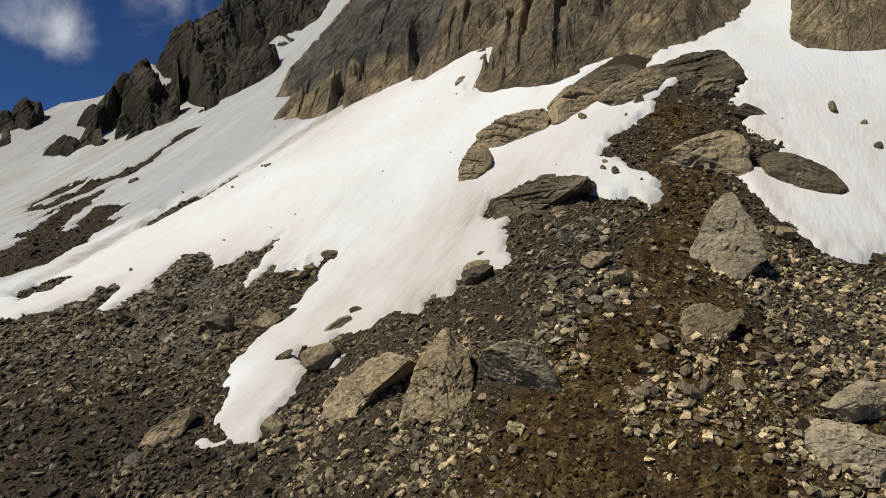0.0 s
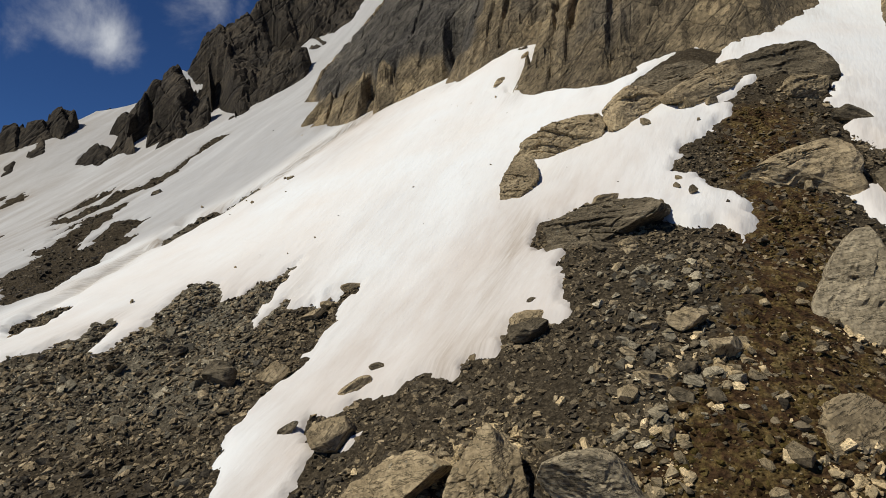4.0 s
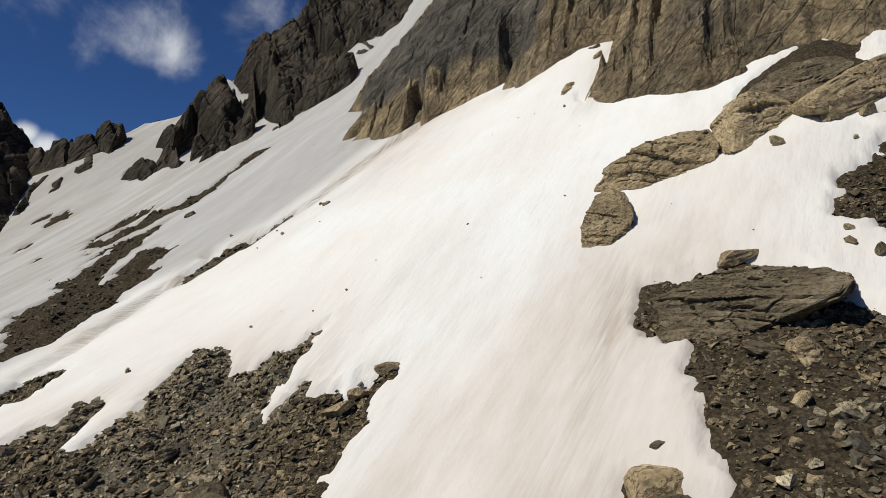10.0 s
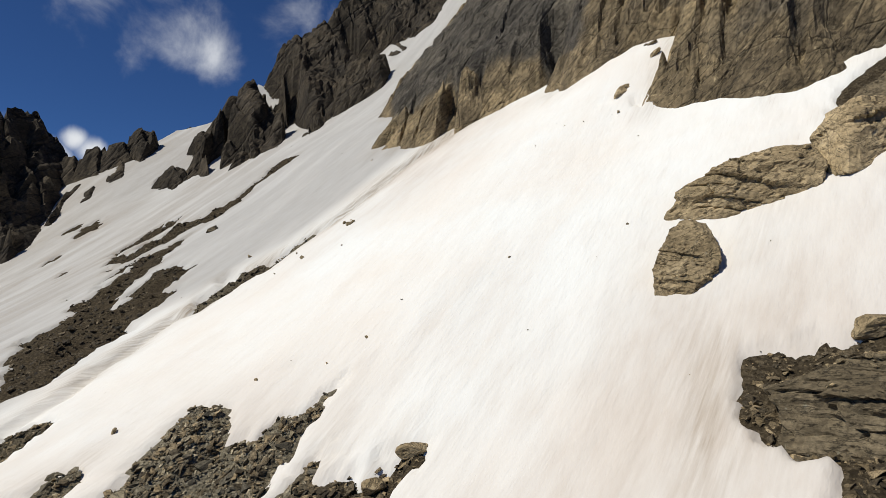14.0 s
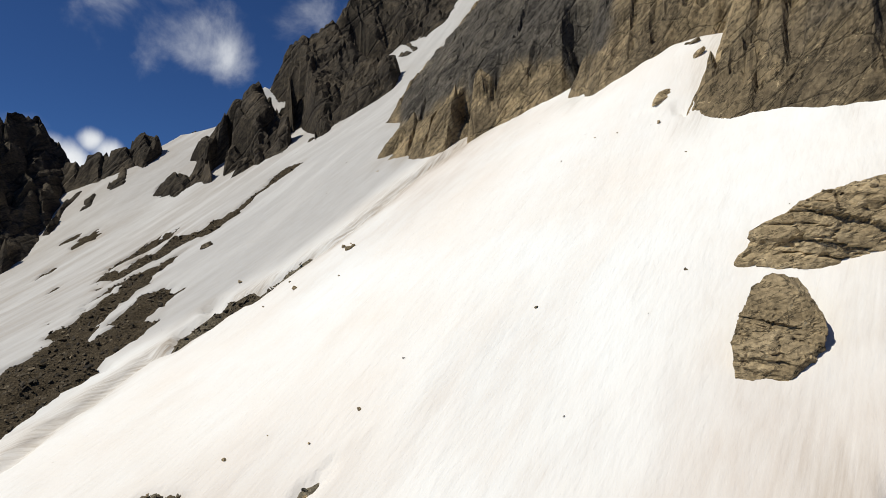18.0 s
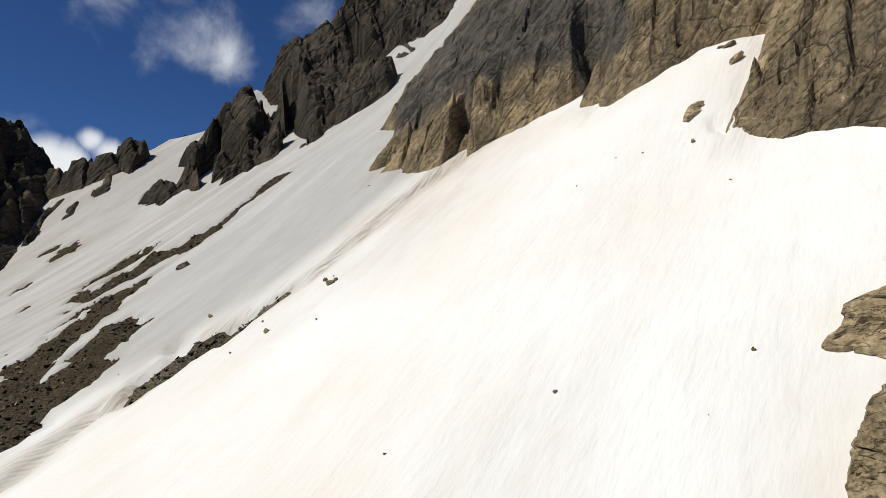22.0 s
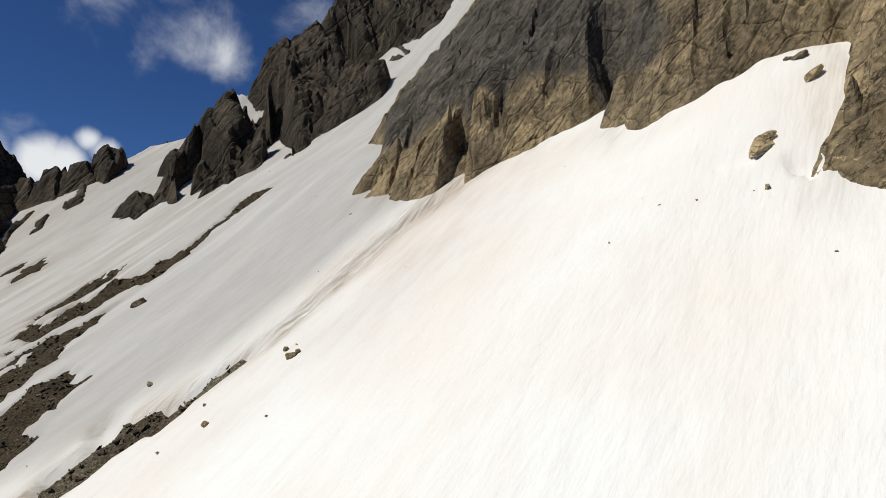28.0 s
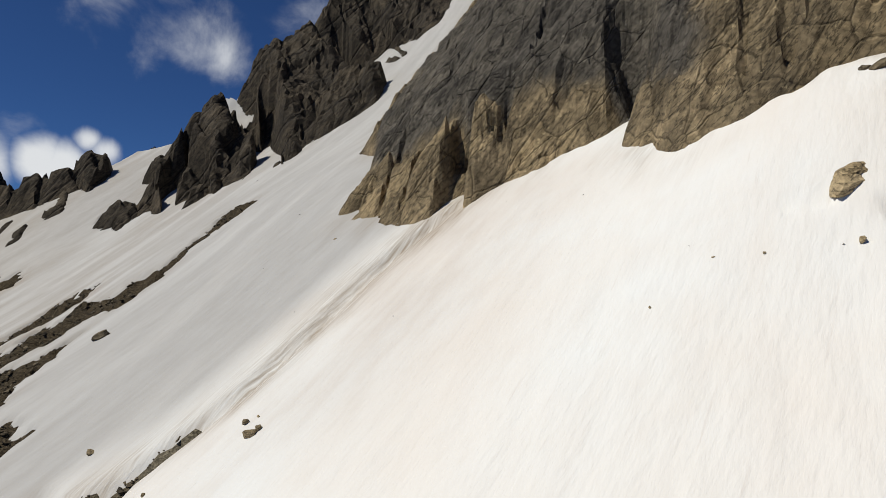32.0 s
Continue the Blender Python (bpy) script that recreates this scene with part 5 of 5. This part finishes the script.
boulder("boulder", (4.85, 78.70, 28.45), (1.30, 0.90, 0.60), (0, -35, 12), 245, GREY_ROCK, "small dark rock below the cliff")
boulder("boulder", (4.40, 79.10, 28.50), (1.00, 0.80, 0.50), (0, -30, 12), 265, GREY_ROCK, "small dark rock below the cliff")
boulder("boulder", (-2.70, 83.30, 25.75), (0.90, 0.60, 0.40), (0, -25, 12), 266, GREY_ROCK, "small dark rock at the foot of the cliff")
boulder("boulder", (-14.70, 41.23, -3.07), (1.92, 1.60, 1.85), (0, -30, 7), 246, GREY_ROCK, "flat grey stone half buried in the lower scree")
boulder("boulder", (-11.24, 40.03, -3.03), (1.81, 1.30, 1.24), (0, -25, 7), 247, BOULDER_ROCK, "flat tan stone on the scree below the snow")
boulder("boulder", (-18.86, 44.66, -2.33), (1.18, 0.80, 0.79), (0, -25, 7), 248, GREY_ROCK, "flat grey stone half buried in the lower scree")
boulder("boulder", (-20.26, 45.18, -2.36), (1.21, 0.80, 0.50), (0, -30, 7), 249, GREY_ROCK, "flat grey stone half buried in the lower scree")
boulder("boulder", (-19.61, 48.56, -0.49), (0.87, 0.60, 0.55), (0, -10, 7), 250, GREY_ROCK, "flat grey stone half buried in the lower scree")
boulder("boulder", (-8.59, 47.19, 1.54), (1.60, 1.00, 0.76), (0, -12, 7), 251, BOULDER_ROCK, "flat tan stone on the scree below the snow")
boulder("boulder", (-10.51, 45.34, -0.23), (1.75, 1.20, 0.72), (0, -25, 7), 252, BOULDER_ROCK, "flat tan stone on the scree below the snow")
boulder("boulder", (-9.82, 45.97, 0.38), (1.19, 0.80, 0.61), (0, -10, 7), 253, BOULDER_ROCK, "flat tan stone on the scree below the snow")
boulder("boulder", (7.57, 30.72, 0.74), (1.48, 1.30, 1.14), (0, 15, 5), 254, BOULDER_ROCK, "angular tan block among the stones of the moraine")
boulder("boulder", (6.19, 30.77, 0.39), (0.79, 0.70, 0.62), (0, -15, 5), 255, BOULDER_ROCK, "angular tan block among the stones of the moraine")
boulder("boulder", (5.58, 28.43, -1.16), (1.23, 1.00, 0.88), (0, 25, 5), 256, BOULDER_ROCK, "angular tan block among the stones of the moraine")
boulder("boulder", (6.39, 27.58, -1.58), (0.94, 0.90, 0.64), (0, 10, 5), 257, GREY_ROCK, "angular tan block among the stones of the moraine")
boulder("boulder", (5.23, 29.88, -0.46), (1.08, 0.80, 0.55), (0, 20, 5), 258, BOULDER_ROCK, "angular tan block among the stones of the moraine")
boulder("boulder", (8.27, 28.93, -0.11), (1.01, 1.00, 1.38), (0, -70, 5), 259, BOULDER_ROCK, "angular tan block among the stones of the moraine")
boulder("boulder", (6.79, 28.58, -0.78), (0.83, 0.80, 0.68), (0, 10, 5), 260, GREY_ROCK, "angular tan block among the stones of the moraine")
boulder("boulder", (-0.94, 31.68, -2.56), (1.10, 0.90, 0.52), (0, -5, 5), 261, GREY_ROCK, "angular tan block among the stones of the moraine")
boulder("boulder", (4.54, 28.35, -1.64), (0.99, 0.80, 0.51), (0, 15, 5), 262, GREY_ROCK, "angular tan block among the stones of the moraine")
boulder("boulder", (7.30, 27.37, -1.54), (0.77, 0.80, 0.63), (0, -10, 5), 263, GREY_ROCK, "angular tan block among the stones of the moraine")


# ---- loose stones ----
def stone_shapes(count, seed, points=10, flat=0.42):
    """Angular stones as corner and triangle arrays, about one metre long."""
    rnd = np.random.RandomState(seed)
    shapes = []
    for _ in range(count):
        bm = bmesh.new()
        pts = rnd.normal(size=(points, 3))
        pts /= np.linalg.norm(pts, axis=1)[:, None] ** 0.8
        pts = np.sign(pts) * np.abs(pts) ** 0.75 * np.array([0.5, rnd.uniform(0.3, 0.45), flat * rnd.uniform(0.35, 0.7)])
        for q in pts:
            bm.verts.new(q)
        bmesh.ops.convex_hull(bm, input=bm.verts[:])
        loose = [v for v in bm.verts if not v.link_faces]
        bmesh.ops.delete(bm, geom=loose, context="VERTS")
        bmesh.ops.triangulate(bm, faces=bm.faces[:])
        bm.verts.index_update()
        shapes.append((np.array([v.co[:] for v in bm.verts]), np.array([[v.index for v in f.verts] for f in bm.faces])))
        bm.free()
    return shapes


SLOPE_TURN = (20, -14)


def strewn(name, shapes, place, size, rnd, tilt=22, tall=None):
    """All stones of one spread in one mesh."""
    cos, tris, at = [], [], 0
    turns = []
    for _ in range(400):
        lay = Euler((radians(SLOPE_TURN[0] + rnd.normal() * tilt), radians(SLOPE_TURN[1] + rnd.normal() * tilt), 0)).to_matrix()
        turns.append(np.array(lay @ Euler((0, 0, rnd.uniform(0, 6.28))).to_matrix()).T)
    pick = rnd.randint(0, len(shapes), len(place))
    for n, (p, s) in enumerate(zip(place, size)):
        v, f = shapes[pick[n]]
        turn = turns[n % len(turns)]
        v = v * s
        if tall is not None:
            v = v * np.array([1, 1, tall])
        cos.append(v @ turn + p)
        tris.append(f + at)
        at += len(v)
    return mesh_from(name, np.concatenate(cos), np.concatenate(tris), False)


def scatter(rnd, count, box, accept):
    """Places in plan where accept gives the chance."""
    x, y = rnd.uniform(box[0], box[1], count), rnd.uniform(box[2], box[3], count)
    on = rnd.rand(count) < accept(x, y)
    return x[on], y[on]


rnd = np.random.RandomState(11)
SHAPES = stone_shapes(26, 3, 9, 0.34)
BLOCKS = stone_shapes(24, 4, 19, 0.62)
SLABBY = stone_shapes(30, 6, 12, 0.45)


def stony(x, y):
    b = bare(x, y)
    clump = 0.8 + 0.6 * fbm(flat_points(x / 2.3, y / 2.3), 3, 301)
    return smooth(-0.05, 0.5, b) * np.clip(clump, 0.12, 1) * (1 - 0.88 * heath_cover(x, y))


def put_stones(name, label, count, box, small, large, sink=0.08, mat=None, chance=stony, shapes=None, tall=None, few=4):
    x, y = scatter(rnd, count, box, chance)
    size = small * (large / small) ** (rnd.rand(len(x)) ** few)
    z = ground_height(x, y) + size * sink
    ob = new(name, strewn(name, shapes or SHAPES, np.stack([x, y, z], -1), size, rnd, tall=tall))
    ob.data.materials.append(mat or STONE_ROCK)
    return tagged(ob, label, "stones", kind="stuff")


put_stones("scree_stones", "loose flat brown and grey stones covering the moraine", 125000, (-14, 28, 17, 50), 0.06, 0.46, few=2.6)
put_stones("slope_stones", "loose dark grey stones on the lower slope", 40000, (-36, -6, 33, 56), 0.08, 0.62, few=2.6)
# Darker copy of the slope's stones: cloud shade is put into their colour.
put_stones("lower_stones", "loose brown stones on the lowest slope, coloured darker for cloud shade", 20000, (-36, -6, 22, 33.5), 0.08, 0.62, mat=FAR_STONE, few=2.6)
put_stones("gravel_stones", "pale grey and olive gravel on the open scree", 34000, (-34, -11, 33, 54), 0.06, 0.34, 0.1, GRAVEL, lambda x, y: stony(x, y) * (0.1 + gravel_cover(x, y)), few=2.0)
put_stones("gravel_slabs", "flat pale stones lying on the gravel slope", 1500, (-34, -11, 27, 54), 0.35, 1.1, 0.05, GRAVEL, lambda x, y: stony(x, y) * (0.15 + gravel_cover(x, y)), few=2.4)
put_stones("far_stones", "far loose dark stones on the strips of bare ground", 60000, (-80, -26, 48, 145), 0.16, 0.7, mat=FAR_STONE)
put_stones("crest_stones", "stones on the crest of the moraine", 14000, (8, 30, 36, 58), 0.10, 0.7, chance=lambda x, y: smooth(-0.05, 0.5, bare(x, y)) * (1 - 0.7 * heath_cover(x, y)))
put_stones("heath_stones", "pale angular stones strewn over the dark heath", 74000, (-8, 28, 14, 42), 0.06, 0.62, 0.06, PALE_STONE, lambda x, y: smooth(0.1, 0.6, bare(x, y)) * np.maximum(smooth(31.5, 28.0, y), smooth(12, 15, x) * smooth(37, 32, y)) * np.clip(0.20 + 1.5 * fbm(flat_points(x / 2.6, y / 2.6), 3, 331) + 0.9 * smooth(9, 14, x), 0.05, 1), SLABBY, few=3.4)
put_stones("moraine_blocks", "angular tan blocks heaped on the moraine", 420, (2, 11, 26, 36), 0.22, 0.75, 0.1, GRAVEL, lambda x, y: smooth(3.4, 1.2, line_distance(x, y, [(7.5, 33.5), (6.2, 29.5), (6.0, 27)])[0]), SLABBY, few=2.2)
put_stones("moss_cushions", "low brown and green cushions of heath and moss", 60000, (-8, 26, 14, 52), 0.10, 0.42, 0.0, MOSS, lambda x, y: smooth(0.2, 1.0, bare(x, y)) * heath_cover(x, y) * np.clip(0.55 + fbm(flat_points(x / 1.7, y / 1.7), 3, 311), 0, 1), BLOCKS, tall=0.6)

# Larger blocks that lie singly.
block_meshes = []
for v, f in BLOCKS:
    mesh = mesh_from("stone", v, f, False)
    mesh.materials.append(PALE_STONE)
    block_meshes.append(mesh)
x, y = scatter(rnd, 1500, (-16, 26, 18, 46), lambda x, y: smooth(0.3, 0.8, bare(x, y)) * np.maximum(0.3, np.maximum(smooth(31.5, 28.0, y), smooth(12, 15, x))) * np.clip(0.25 + 0.5 * fbm(flat_points(x / 4, y / 4), 2, 321), 0.03, 1))
x, y = x[:165], y[:165]
z = ground_height(x, y)
for px, py, pz in zip(x, y, z):
    size = 0.38 * 2.4 ** (rnd.rand() ** 2)
    ob = new("stone", block_meshes[rnd.randint(len(block_meshes))])
    ob.matrix_world = pose(px, py, pz + 0.12 * size, 20 + rnd.normal() * 18, -14 + rnd.normal() * 18, rnd.uniform(0, 360)) @ Matrix.Diagonal((size, size, size, 1))
    tagged(ob, "angular tan and grey stone lying on the moraine", "stone", group="loose stones on the moraine")

# Broken chips lying on top of the two large boulders.
for host, share, count in ((BIG_TAN, (0.5, 0.95), 24), (BIG_DARK, (0.15, 0.95), 70)):
    co = corners(host) @ np.array(host.matrix_world.to_3x3()).T + np.array(host.matrix_world.translation)
    up = np.array([v.normal.z for v in host.data.vertices])
    lo, hi = co.min(0), co.max(0)
    on_top = (up > 0.72) & (co[:, 2] > 0.5 * (lo[2] + hi[2])) & (co[:, 0] > lo[0] + share[0] * (hi[0] - lo[0])) & (co[:, 0] < lo[0] + share[1] * (hi[0] - lo[0]))
    seats = co[on_top]
    for cx, cy, cz in seats[rnd.randint(0, len(seats), count)]:
        size = 0.14 + 0.4 * rnd.rand() ** 2
        ob = new("stone", block_meshes[rnd.randint(len(block_meshes))])
        ob.matrix_world = pose(cx, cy, cz + 0.05 * size, rnd.normal() * 15, rnd.normal() * 15, rnd.uniform(0, 360)) @ Matrix.Diagonal((size, size, size * 0.7, 1))
        tagged(ob, "broken stone chip on top of a large boulder", "stone", group="chips on the boulders")

# Stones lying on the snow.
SNOW_STONES = [
    (-19.0, 54.0, 0.26), (-13.0, 54.7, 0.22), (-14.8, 53.6, 0.19), (-5.6, 57.5, 0.20), (0.7, 56.9, 0.16), (-22.3, 76.3, 0.42),
    (-21.4, 75.1, 0.66), (-13.0, 54.7, 0.21), (-5.6, 57.5, 0.14), (0.7, 57.0, 0.11), (-21.1, 75.3, 0.45), (-21.7, 76.4, 0.2),
    (-33.3, 79.4, 0.6), (-24.4, 71.9, 0.42), (-20.3, 70.4, 0.22), (-25.9, 74.1, 0.27), (-4.9, 72.8, 0.14), (-2.6, 73.8, 0.14),
    (-1.1, 73.1, 0.16), (1.5, 72.1, 0.34), (2.0, 79.9, 0.17), (-26.3, 96.7, 0.29), (-22.7, 97.2, 0.38), (-22.6, 98.4, 0.29),
    (11.8, 52.3, 0.97), (15.2, 53.5, 1.32), (14.7, 53.4, 0.82), (16.8, 53.2, 1.14), (15.0, 50.8, 0.43), (11.2, 43.5, 0.63),
    (11.8, 42.4, 0.93), (11.6, 44.4, 0.45), (30.9, 49.1, 1.17), (32.1, 47.2, 0.60), (31.3, 44.5, 0.89), (-26.0, 51.9, 0.44),
]
for px, py, size in SNOW_STONES:
    pz = float(snow_height(np.array([px]), np.array([py]))[0])
    ob = new("stone", block_meshes[rnd.randint(len(block_meshes))])
    ob.matrix_world = pose(px, py, pz + 0.1 * size, 20 + rnd.normal() * 12, -14 + rnd.normal() * 12, rnd.uniform(0, 360)) @ Matrix.Diagonal((size, size * 0.8, size, 1))
    tagged(ob, "small dark stone lying on the snow", "stone", group="stones on the snow")
x, y = scatter(rnd, 520, (-60, 40, 34, 110), lambda x, y: smooth(-0.2, -0.8, bare(x, y)) * (edge_distance(x, y, CLIFF_FOOT) < -0.5) * np.clip(0.12 + 0.5 * smooth(-5, -0.5, edge_distance(x, y, CLIFF_FOOT)) + 0.3 * smooth(-3, 0, bare(x, y)), 0, 1))
size = 0.07 + 0.22 * rnd.rand(len(x)) ** 3
specks = new("snow_debris", strewn("snow_debris", SHAPES, np.stack([x, y, snow_height(x, y) + 0.02], -1), size, rnd))
specks.data.materials.append(STONE_ROCK)
tagged(specks, "scattered small stones and grit on the snow", "stones", kind="stuff")
